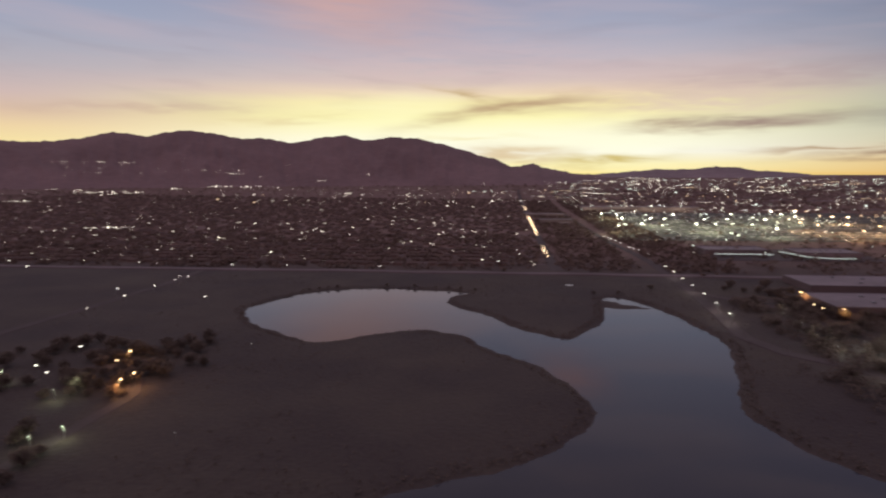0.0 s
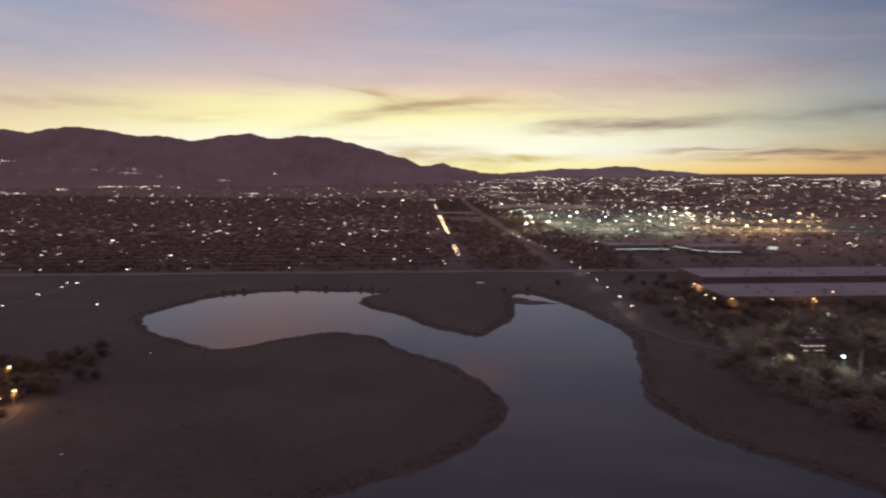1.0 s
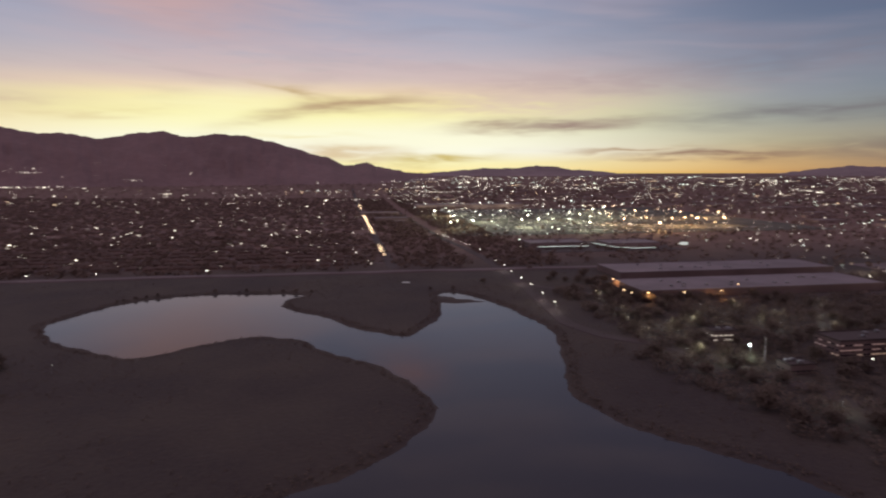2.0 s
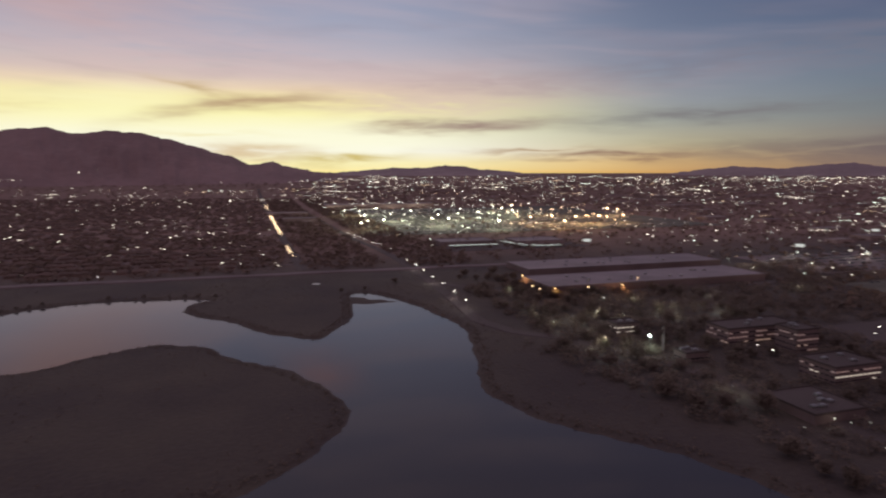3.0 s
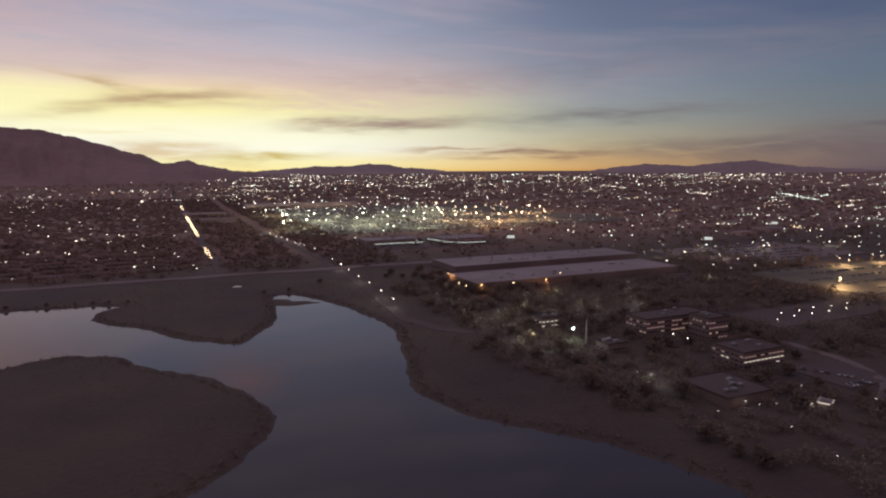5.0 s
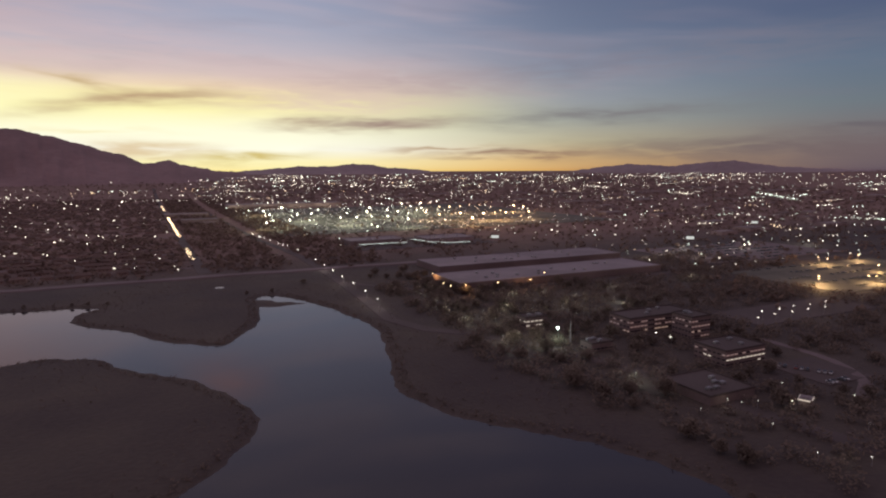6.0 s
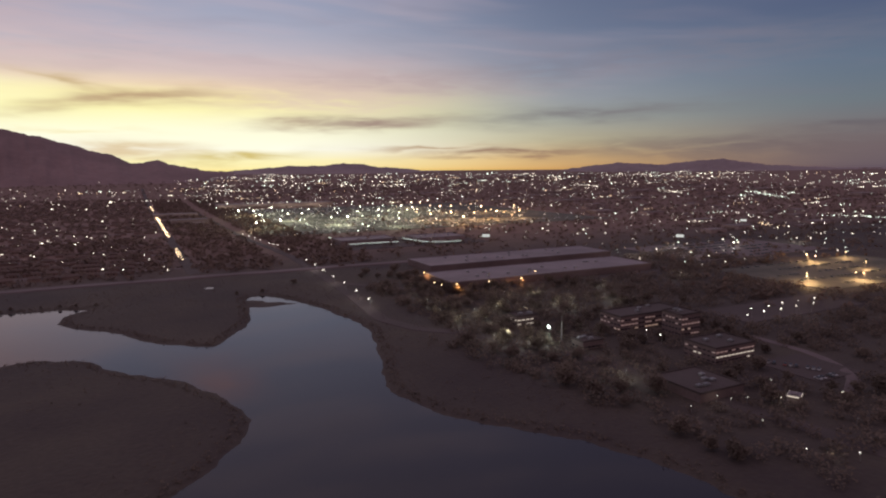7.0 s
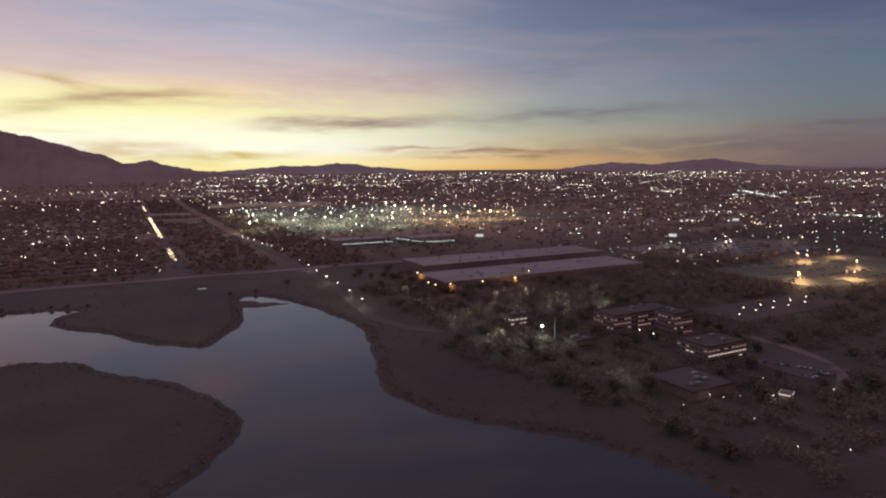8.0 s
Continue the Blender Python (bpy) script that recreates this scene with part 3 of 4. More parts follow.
# four extra masts and bulbs, added to brighten the pale hall's front and roof
for u in (262, 352, 442, 532):
    x, y = grid(u, 2014)
    copy_thing(yard_cool, pose(x, y, ground_z(x, y)))
    shine("yard_light", BULB_HALL, x, y - 2.5, ground_z(x, y) + 17)


def slab(name, label, u0, v0, u1, v1, z, material, category="paving"):
    """A flat paved field on the street grid, with a kerb's thickness."""
    verts, faces = [], []
    nu, nv = max(1, int((u1 - u0) / 60)), max(1, int((v1 - v0) / 60))
    for j in range(nv + 1):
        for i in range(nu + 1):
            x, y = grid(u0 + (u1 - u0) * i / nu, v0 + (v1 - v0) * j / nv)
            verts.append((x, y, ground_z(x, y) + z))
    for j in range(nv):
        for i in range(nu):
            a = j * (nu + 1) + i
            faces.append((a, a + 1, a + nu + 2, a + nu + 1))
    ob = mesh_object(name, verts, faces, material)
    m = ob.modifiers.new("thick", "SOLIDIFY")
    m.thickness, m.offset = 0.5, -1
    return tagged(ob, label, category, kind="structure")


slab("pavement_yard", "pale paved yard lit by floodlight masts", 205, 1150, 1010, 1960, 0.35, LOT)
slab("pavement_canopy", "paved forecourt of the lit halls", 285, 890, 520, 1030, 0.35, ASPHALT)
slab("pavement_amber", "paved yard under amber lamps", 595, 375, 860, 510, 0.35, LOT)
slab("pavement_lots", "dim paved lots between trees", 640, 565, 900, 715, 0.35, CONCRETE)
slab("pavement_office", "office car park paving", 415, 325, 560, 372, 0.35, ASPHALT)

slab("pavement_school", "dim car park paving behind the school", 332, 218, 372, 258, 0.35, ASPHALT)
road("road_drive", "dim drive curving round a car park", [(384, 300), (383, 280), (382, 262), (378, 246), (371, 232), (357, 214), (330, 200)], 6, CONCRETE)


# ---- buildings ----
def building(name, label, category, u0, v0, u1, v1, height, wall, roof, storeys=0, lit=(), group="", parapet=0.7, step=3.2, bays=None, plant=3):
    """A flat-roofed block on the street grid: walls, parapet roof, storeys of panes on the south and west faces."""
    cu, cv = (u0 + u1) / 2, (v0 + v1) / 2
    x, y = grid(cu, cv)
    w, d = (u1 - u0) / 2, (v1 - v0) / 2
    top = empty(name, pose(x, y, ground_z(x, y), 0, 0, GRID_TURN), label, category, group)
    bm = bmesh.new()
    box(bm, -w, -d, -0.5, w, d, height)
    part("wall", bm, wall, top)
    bm = bmesh.new()
    box(bm, -w - 0.25, -d - 0.25, height + 0.003, w + 0.25, d + 0.25, height + 0.35)
    for a in ((-w - 0.25, -d - 0.25, w + 0.25, -d + 0.1), (-w - 0.25, d - 0.1, w + 0.25, d + 0.25), (-w - 0.25, -d + 0.1, -w + 0.1, d - 0.1), (w - 0.1, -d + 0.1, w + 0.25, d - 0.1)):
        bm_edge = bmesh.new()
        box(bm_edge, a[0], a[1], height + 0.352, a[2], a[3], height + 0.35 + parapet)
        part("parapet", bm_edge, roof, top)
    roof_ob = part("roof", bm, roof, top)
    for k in range(plant):
        bm = bmesh.new()
        px, py = rnd.uniform(-w * 0.7, w * 0.7), rnd.uniform(-d * 0.6, d * 0.6)
        box(bm, px - 1.6, py - 1.2, height + 0.36, px + 1.6, py + 1.2, height + 1.7, 0.1)
        box(bm, px - 0.9, py - 0.7, height + 1.701, px + 0.9, py + 0.7, height + 2.0, 0.05)
        part("roof_unit", bm, STEEL, roof_ob)
    if storeys:
        rise = (height - 0.8) / storeys
        n = bays or int(2 * w / step)
        for s in range(storeys):
            for i in range(n):
                wx = -w + (i + 0.5) * 2 * w / n
                bm = bmesh.new()
                box(bm, wx - step * 0.44, -d - 0.06, 0.9 + s * rise, wx + step * 0.44, -d + 0.02, 0.9 + s * rise + rise * 0.26)
                part("window", bm, lit[s][0] if rnd.random() < lit[s][1] else GLASS_DARK, top)
        m = max(1, int(2 * d / step))
        for s in range(storeys):
            for i in range(m):
                wy = -d + (i + 0.5) * 2 * d / m
                bm = bmesh.new()
                box(bm, -w - 0.06, wy - step * 0.34, 0.9 + s * rise, -w + 0.02, wy + step * 0.34, 0.9 + s * rise + rise * 0.26)
                part("window", bm, lit[s][0] if rnd.random() < lit[s][1] * 0.5 else GLASS_DARK, top)
    return top


building("warehouse", "long warehouse with a pale flat roof", "warehouse", 277, 550, 537, 616, 7, WALL_DARK, ROOF_PALE, group="warehouses", plant=14, parapet=0.5)
building("warehouse", "long warehouse with a pale flat roof behind another", "warehouse", 304, 656, 570, 722, 7, WALL_DARK, ROOF_PALE, group="warehouses", plant=14, parapet=0.5)
building("office_building", "three-storey office block with rows of lit windows", "building", 312, 352, 372, 374, 10.5, WALL_DARK, ASPHALT, 3, [(WINDOW_WARM, 0.35), (WINDOW_DIM, 0.75), (WINDOW_DIM, 0.6)])
building("office_tower", "taller office wing with warm lit bays", "building", 340, 322, 358, 340, 15, WALL_DARK, ASPHALT, 4, [(WINDOW_DIM, 0.5), (WINDOW_WARM, 0.35), (WINDOW_DIM, 0.8), (WINDOW_DIM, 0.5)], step=2.6)
building("school_building", "low dark hall with one lit window row", "building", 308, 266, 342, 290, 9.5, WALL_DARK, ASPHALT, 3, [(WINDOW_WHITE, 0.2), (WINDOW_WHITE, 0.85), (WINDOW_DIM, 0.9)])
building("small_office", "small block with two lit window rows", "building", 254, 399, 273, 412, 7, WALL_DARK, ASPHALT, 2, [(WINDOW_WHITE, 0.35), (WINDOW_WHITE, 0.35)])
building("low_block", "low dark block with two lit windows", "building", 257, 326, 274, 338, 5, WALL_DARK, ASPHALT, 1, [(WINDOW_WHITE, 0.35)])
building("hall", "wide dark hall beside the school", "building", 250, 226, 282, 258, 4.5, WALL_DARK, ASPHALT, plant=5)
building("hall", "wide hall with a pale roof beside the lit yard", "building", 236, 2040, 600, 2100, 12, SIDING, ROOF_PALE, plant=8)
building("hall", "pale-roofed hall by the forecourt", "building", 292, 958, 384, 1010, 6, SIDING, ROOF_PALE, plant=6)
building("hall", "pale-roofed hall by the forecourt", "building", 414, 935, 500, 990, 6, SIDING, ROOF_PALE, plant=6)


def canopy(label, pts, z, width):
    """A long covered walk: a thin roof on posts with a glowing fascia along its south edge."""
    x, y = grid(*pts[0])
    top = empty("canopy", pose(x, y, ground_z(x, y), 0, 0, GRID_TURN), label, "canopy", "lit canopies")
    bm_roof, bm_light = bmesh.new(), bmesh.new()
    for (ua, va), (ub, vb) in zip(pts, pts[1:]):
        length, turn = math.hypot(ub - ua, vb - va), math.atan2(vb - va, ub - ua)
        m = Matrix.Translation((ua - pts[0][0], va - pts[0][1], 0)) @ Matrix.Rotation(turn, 4, "Z")
        for bm, b in ((bm_roof, (0, 0, z, length, width, z + 0.4)), (bm_light, (0.2, -0.25, z - 0.35, length - 0.2, -0.02, z))):
            made = bmesh.ops.create_cube(bm, size=1, matrix=m @ Matrix.Translation(((b[0] + b[3]) / 2, (b[1] + b[4]) / 2, (b[2] + b[5]) / 2)) @ Matrix.Diagonal((b[3] - b[0], b[4] - b[1], b[5] - b[2], 1)))
        for k in range(int(length / 12) + 1):
            bm = bmesh.new()
            q = m @ Vector((min(length - 0.4, 0.4 + 12 * k), width * 0.5, 0))
            tube(bm, (q.x, q.y, -0.3), (q.x, q.y, z - 0.02), 0.2, 0.2)
            part("post", bm, STEEL, top)
    part("roof", bm_roof, CONCRETE, top)
    part("fascia", bm_light, STRIP, top, "glowing white fascia strip")
    return top


canopy("long canopy with a glowing white fascia", [(294, 925), (345, 926), (374, 921)], 5, 8)
canopy("bent canopy with a glowing white fascia", [(398, 965), (410, 905), (432, 888), (466, 886)], 5, 8)

# lit pavilion by the near east shore
px, py = 316, 176
pavilion = empty("pavilion", pose(px, py, ground_z(px, py), 0, 0, 20), "small white pavilion lit from under its roof", "pavilion")
bm = bmesh.new()
box(bm, -4, -3, 3.0, 4, 3, 3.3, 0.05)
box(bm, -2.2, -1.5, 3.301, 2.2, 1.5, 3.9, 0.2)
part("roof", bm, ROOF_PALE, pavilion)
bm = bmesh.new()
box(bm, -3.4, -2.4, 2.8, 3.4, 2.4, 2.98)
part("ceiling_light", bm, WINDOW_WHITE, pavilion, "glowing ceiling panel")
for k, (x0, y0, x1, y1) in enumerate(((-4.1, -3.12, 4.1, -3.01), (-4.1, 3.01, 4.1, 3.12), (-4.12, -3.0, -4.01, 3.0), (4.01, -3.0, 4.12, 3.0))):
    bm = bmesh.new()
    box(bm, x0, y0, 2.5, x1, y1, 3.25)
    part("fascia", bm, WINDOW_WHITE, pavilion, "glowing white fascia panel")
for sx in (-3.6, 3.6):
    for sy in (-2.6, 2.6):
        bm = bmesh.new()
        tube(bm, (sx, sy, -0.3), (sx, sy, 3.0), 0.12, 0.12)
        part("post", bm, STEEL, pavilion)
bm = bmesh.new()
box(bm, -4.2, -3.2, -0.3, 4.2, 3.2, 0.25)
part("base", bm, CONCRETE, pavilion)

# lit sign mast near the flood lamp
mx, my = 293, 322
sign = empty("flag_mast", pose(mx, my, ground_z(mx, my)), "tall pale mast lit by a flood lamp", "mast")
bm = bmesh.new()
tube(bm, (0, 0, 0), (0, 0, 17), 0.7, 0.18, 10)
part("pole", bm, ROOF_PALE, sign)
bm = bmesh.new()
tube(bm, (0, 0, -0.4), (0, 0, 0.8), 1.4, 1.2, 12)
part("base", bm, CONCRETE, sign)


def billboard(u, v, label):
    x, y = grid(u, v)
    top = empty("billboard", pose(x, y, ground_z(x, y), 0, 0, -math.degrees(math.atan2(x, y))), label, "sign", "billboards")
    for sx in (-3.5, 3.5):
        bm = bmesh.new()
        tube(bm, (sx, 0.3, -0.4), (sx, 0.3, 6.2), 0.25, 0.22)
        part("post", bm, STEEL, top)
    bm = bmesh.new()
    box(bm, -6.2, 0, 6.0, 6.2, 0.5, 11.0, 0.08)
    panel = part("panel", bm, WALL_DARK, top)
    bm = bmesh.new()
    box(bm, -5.9, -0.06, 6.3, 5.9, -0.004, 10.7)
    part("face", bm, BOARD, panel, "lit blank white sign face")


billboard(520, 900, "white lit billboard above dark sheds")
billboard(786, 740, "white lit billboard above dark sheds")
billboard(1126, 890, "white lit billboard beside a far street")

path_lamp = street_lamp("path_lamp", 4.0, 0.5, LAMP_DIM, "dim path lamp near the east shore", "path lamps", 0.26)
for i, (u, v) in enumerate([(252, 245), (254, 236), (235, 218), (258, 223), (261, 217), (269, 214), (284, 207), (250, 192), (303, 226), (319, 198), (289, 173)]):
    x, y = grid(u, v)
    ob = path_lamp if i == 0 else copy_thing(path_lamp, pose(0, 0, 0))
    ob.matrix_world = pose(x, y, ground_z(x, y), 0, 0, rnd.uniform(0, 360))
    if i % 3 == 0:
        shine("path_light", BULB_PATH, x, y - 0.8, ground_z(x, y) + 3.4)
shore_lamp = street_lamp("shore_lamp", 4.0, 0.5, LAMP_WHITE, "small bright lamp beside a pale shore path", "shore lamps", 0.16)
for i, (u, v) in enumerate([(239, 163), (254, 151)]):
    x, y = grid(u, v)
    ob = shore_lamp if i == 0 else copy_thing(shore_lamp, pose(0, 0, 0))
    ob.matrix_world = pose(x, y, ground_z(x, y), 0, 0, 60)
x, y = grid(248, 159)
shine("path_light", BULB_PATH, x, y, ground_z(x, y) + 3.4)
# low garden lamps under the trees round the offices
garden_lamp = street_lamp("garden_lamp", 4.5, 0.5, LAMP_DIM, "low garden lamp glowing under pale trees", "garden lamps", 0.12)
for i, (x, y) in enumerate([(293, 532), (276, 471), (267, 436), (261, 404), (289, 420), (313, 423), (280, 390), (353, 463), (381, 456), (330, 407), (367, 410), (368, 390), (401, 430), (421, 403), (401, 377), (254, 347), (263, 344), (270, 326), (269, 244), (470, 455), (575, 440)]):
    ob = garden_lamp if i == 0 else copy_thing(garden_lamp, pose(0, 0, 0))
    ob.matrix_world = pose(x, y, ground_z(x, y), 0, 0, rnd.uniform(0, 360))
    shine("garden_light", BULB_GARDEN, x + 0.5, y - 1.0, ground_z(x, y) + 7.0)
# pale green lamps over the west park
park_lamp = street_lamp("park_lamp", 6.0, 0.7, LAMP_DIM, "dim greenish park lamp among trees", "park lamps", 0.16)
for i, (x, y) in enumerate([(-257, 353), (-207, 341), (-181, 262), (-172, 272), (-207, 322), (-118, 265), (-130, 412)]):
    ob = park_lamp if i == 0 else copy_thing(park_lamp, pose(0, 0, 0))
    ob.matrix_world = pose(x, y, ground_z(x, y), 0, 0, rnd.uniform(0, 360))
    if i < 5:
        shine("park_light", BULB_PARK, x + 0.5, y - 1.2, ground_z(x, y) + 5.2)


# ---- houses ----
def house(w, d, h, ridge):
    top = empty("house", pose(0, 0, 0), "low dark house with a shingle roof", "house", "houses beyond the levee")
    bm = bmesh.new()
    box(bm, -w, -d, -0.4, w, d, h)
    part("wall", bm, STUCCO, top)
    bm = bmesh.new()
    o = 0.6
    v = [bm.verts.new(c) for c in ((-w - o, -d - o, h + 0.01), (w + o, -d - o, h + 0.01), (w + o, d + o, h + 0.01), (-w - o, d + o, h + 0.01), (-w * 0.55, 0, h + ridge), (w * 0.55, 0, h + ridge))]
    for f in ((0, 1, 5, 4), (1, 2, 5), (2, 3, 4, 5), (3, 0, 4), (3, 2, 1, 0)):
        bm.faces.new([v[i] for i in f])
    part("roof", bm, ROOF_TILE, top)
    for sx in (-0.5, 0.45):
        bm = bmesh.new()
        box(bm, w * sx - 0.8, -d - 0.05, 0.9, w * sx + 0.8, -d + 0.02, 2.1)
        part("window", bm, GLASS_DARK, top)
    bm = bmesh.new()
    box(bm, -0.5, -d - 0.05, 0, 0.5, -d + 0.02, 2.05)
    part("door", bm, BARK, top)
    return top


protos = [house(7, 4.5, 2.9, 2.0), house(6, 5, 3.0, 2.3), house(8.5, 5, 3.1, 2.2)]
count = 0
for row, v in enumerate((812, 848, 887, 923, 962, 998)):
    for i in range(40):
        u = -745 + i * 19.5 + rnd.uniform(-4, 4)
        if u > 40 or rnd.random() < 0.08:
            continue
        x, y = grid(u, v + rnd.uniform(-5, 5))
        src = protos[rnd.randrange(3)]
        m = pose(x, y, ground_z(x, y), 0, 0, GRID_TURN + rnd.choice((0, 0, 180)))
        if count < 3:
            protos[count].matrix_world = m
        else:
            copy_thing(src, m)
        count += 1


def blocks(name, label, spots, wall, roof, low, high):
    """Far houses and sheds, joined: four walls and a hipped or flat roof each."""
    wv, wf, rv, rf = [], [], [], []
    for u, v, w, d, flat_roof in spots:
        x, y = grid(u, v)
        z = float(far_rise(np.array(x), np.array(y))) - 0.5
        h = rnd.uniform(low, high)
        c = [grid(u + a * w, v + b * d) for a, b in ((-1, -1), (1, -1), (1, 1), (-1, 1))]
        k = len(wv)
        wv += [(*p, z) for p in c] + [(*p, z + h) for p in c]
        wf += [(k + i, k + (i + 1) % 4, k + 4 + (i + 1) % 4, k + 4 + i) for i in range(4)]
        k = len(rv)
        if flat_roof:
            rv += [(*p, z + h + 0.02) for p in c] + [(*grid(u + a * w * 0.2, v + b * d * 0.2), z + h + 1.6) for a, b in ((-1, -1), (1, -1), (1, 1), (-1, 1))]
            rf += [(k, k + 1, k + 2, k + 3), (k + 4, k + 5, k + 6, k + 7)]
        else:
            rv += [(*p, z + h + 0.02) for p in c] + [(*grid(u - w * 0.5, v), z + h + 2.0), (*grid(u + w * 0.5, v), z + h + 2.0)]
            rf += [(k, k + 1, k + 5, k + 4), (k + 1, k + 2, k + 5), (k + 2, k + 3, k + 4, k + 5), (k + 3, k, k + 4)]
    top = empty(name, pose(0, 0, 0), label, "houses")
    a = mesh_object("walls", wv, wf, wall)
    b = mesh_object("roofs", rv, rf, roof)
    for o in (a, b):
        o.parent = top
        tagged(o, kind="stuff")
    return tagged(top, kind="stuff")


spots = []
for v in np.arange(1020, 2700, 37.5):
    for u in np.arange(-1900, 45, 21.0):
        if rnd.random() < 0.62:
            spots.append((u + rnd.uniform(-7, 7), v + rnd.uniform(-13, 13), rnd.uniform(5.5, 8.5), rnd.uniform(4, 5.5), False))
blocks("far_houses", "crowd of low far houses in dark streets", spots, STUCCO, ROOF_TILE, 2.6, 3.6)


def shed(w, d, h, label):
    """A flat-roofed shed: walls, a parapet roof, a roller door and a roof vent."""
    top = empty("shed", pose(0, 0, 0), label, "shed", "sheds in the plain")
    bm = bmesh.new()
    box(bm, -w, -d, -0.6, w, d, h)
    part("wall", bm, SIDING, top)
    bm = bmesh.new()
    box(bm, -w - 0.2, -d - 0.2, h + 0.003, w + 0.2, d + 0.2, h + 0.3)
    box(bm, -w - 0.2, -d - 0.2, h + 0.302, w + 0.2, -d + 0.1, h + 0.8)
    box(bm, -w - 0.2, d - 0.1, h + 0.302, w + 0.2, d + 0.2, h + 0.8)
    part("roof", bm, ROOF_GREY, top)
    bm = bmesh.new()
    box(bm, -w * 0.3, -d - 0.06, 0, w * 0.1, -d + 0.02, h * 0.62)
    part("door", bm, WALL_DARK, top)
    bm = bmesh.new()
    box(bm, w * 0.2, -1.2, h + 0.304, w * 0.2 + 2.4, 1.2, h + 1.5, 0.1)
    part("vent", bm, STEEL, top)
    return top


shed_kinds = [shed(10, 8, 5, "small flat-roofed shed in the dark plain"), shed(16, 11, 6, "grey flat-roofed shed in the dark plain"), shed(26, 16, 7, "wide flat-roofed shed in the dark plain"), shed(44, 26, 8, "broad low warehouse in the dark plain")]
made = 0
for k in range(900):
    u, v = rnd.uniform(70, 2600), rnd.uniform(640, 3300)
    i = rnd.choice((0, 0, 1, 1, 2, 2, 3))
    if 200 < u < 1040 and 870 < v < 2000 or u < 660 and v < 940 or 140 < u < 240 or u < 1060 and v < 720 or u < 100 or made >= 270:
        continue
    x, y = grid(u, v)
    m = pose(x, y, ground_z(x, y), 0, 0, GRID_TURN)
    if made < 4:
        shed_kinds[made].matrix_world = m
    else:
        ob = copy_thing(shed_kinds[i], m)
        ob.scale = (rnd.uniform(0.8, 1.25), rnd.uniform(0.8, 1.25), rnd.uniform(0.8, 1.2))
    made += 1


# ---- parked cars ----
PAINTS = [surface("car_paint_pale", (0.40, 0.40, 0.41), (0.50, 0.50, 0.51), 2.0, rough=0.3, bump=0.0), surface("car_paint_dark", (0.04, 0.045, 0.055), (0.06, 0.065, 0.075), 2.0, rough=0.3, bump=0.0),
          surface("car_paint_red", (0.22, 0.06, 0.05), (0.28, 0.08, 0.07), 2.0, rough=0.3, bump=0.0)]
RUBBER = surface("tyre_rubber", (0.018, 0.018, 0.018), (0.03, 0.03, 0.03), 6.0, bump=0.1)


def parked_car(paint, label):
    """A saloon: a body, a tapered glass cabin and four wheels."""
    top = empty("car", pose(0, 0, 0), label, "car", "cars parked by the school")
    bm = bmesh.new()
    box(bm, -0.9, -2.2, 0.35, 0.9, 2.2, 0.95, 0.12)
    part("body", bm, paint, top)
    bm = bmesh.new()
    made = bmesh.ops.create_cube(bm, size=1, matrix=Matrix.Translation((0, 0.15, 1.23)) @ Matrix.Diagonal((1.6, 2.5, 0.55, 1)))
    for v in made["verts"]:
        if v.co.z > 1.2:
            v.co.x, v.co.y = v.co.x * 0.84, 0.15 + (v.co.y - 0.15) * 0.68
    part("cabin", bm, GLASS_DARK, top)
    for sx in (-0.82, 0.82):
        for sy in (-1.35, 1.35):
            bm = bmesh.new()
            tube(bm, (sx - 0.11, sy, 0.33), (sx + 0.11, sy, 0.33), 0.33, 0.33, 12)
            part("wheel", bm, RUBBER, top)
    return top


car_kinds = [parked_car(PAINTS[0], "pale parked saloon car on dim paving"), parked_car(PAINTS[1], "dark parked saloon car on dim paving"), parked_car(PAINTS[2], "red parked saloon car on dim paving")]
car_spots = [(338 + 1.5 * k, 253 - 2.5 * k, -60) for k in range(11) if k % 4 != 2] + [(336 + 3.4 * k, 221.0, 0) for k in range(5) if k != 2]
for i, (u, v, turn) in enumerate(car_spots):
    x, y = grid(u, v)
    m = pose(x, y, ground_z(x, y) + 0.35, 0, 0, GRID_TURN + turn)
    if i < 3:
        car_kinds[i].matrix_world = m
    else:
        copy_thing(car_kinds[rnd.choice((0, 0, 1, 1, 2))], m)


def car_rows(name, label, rows, material):
    """Far cars in rows, joined: a body and a cabin each."""
    verts, faces = [], []
    for u0, u1, v, fill in rows:
        for k in range(int((u1 - u0) / 2.9)):
            if rnd.random() > fill:
                continue
            u = u0 + 2.9 * k
            z = ground_z(*grid(u, v)) + 0.4
            for half, z0, z1, front, rear in ((0.9, 0.1, 0.8, -2.2, 2.2), (0.78, 0.8, 1.4, -1.0, 1.6)):
                n = len(verts)
                for zz, sh in ((z0, 1.0), (z1, 0.85)):
                    verts.extend((*grid(u + a * sh, v + b * sh), z + zz) for a, b in ((-half, front), (half, front), (half, rear), (-half, rear)))
                faces += [(n, n + 3, n + 2, n + 1), (n + 4, n + 5, n + 6, n + 7)] + [(n + i, n + (i + 1) % 4, n + 4 + (i + 1) % 4, n + 4 + i) for i in range(4)]
    return tagged(mesh_object(name, verts, faces, material), label, "cars", kind="stuff")


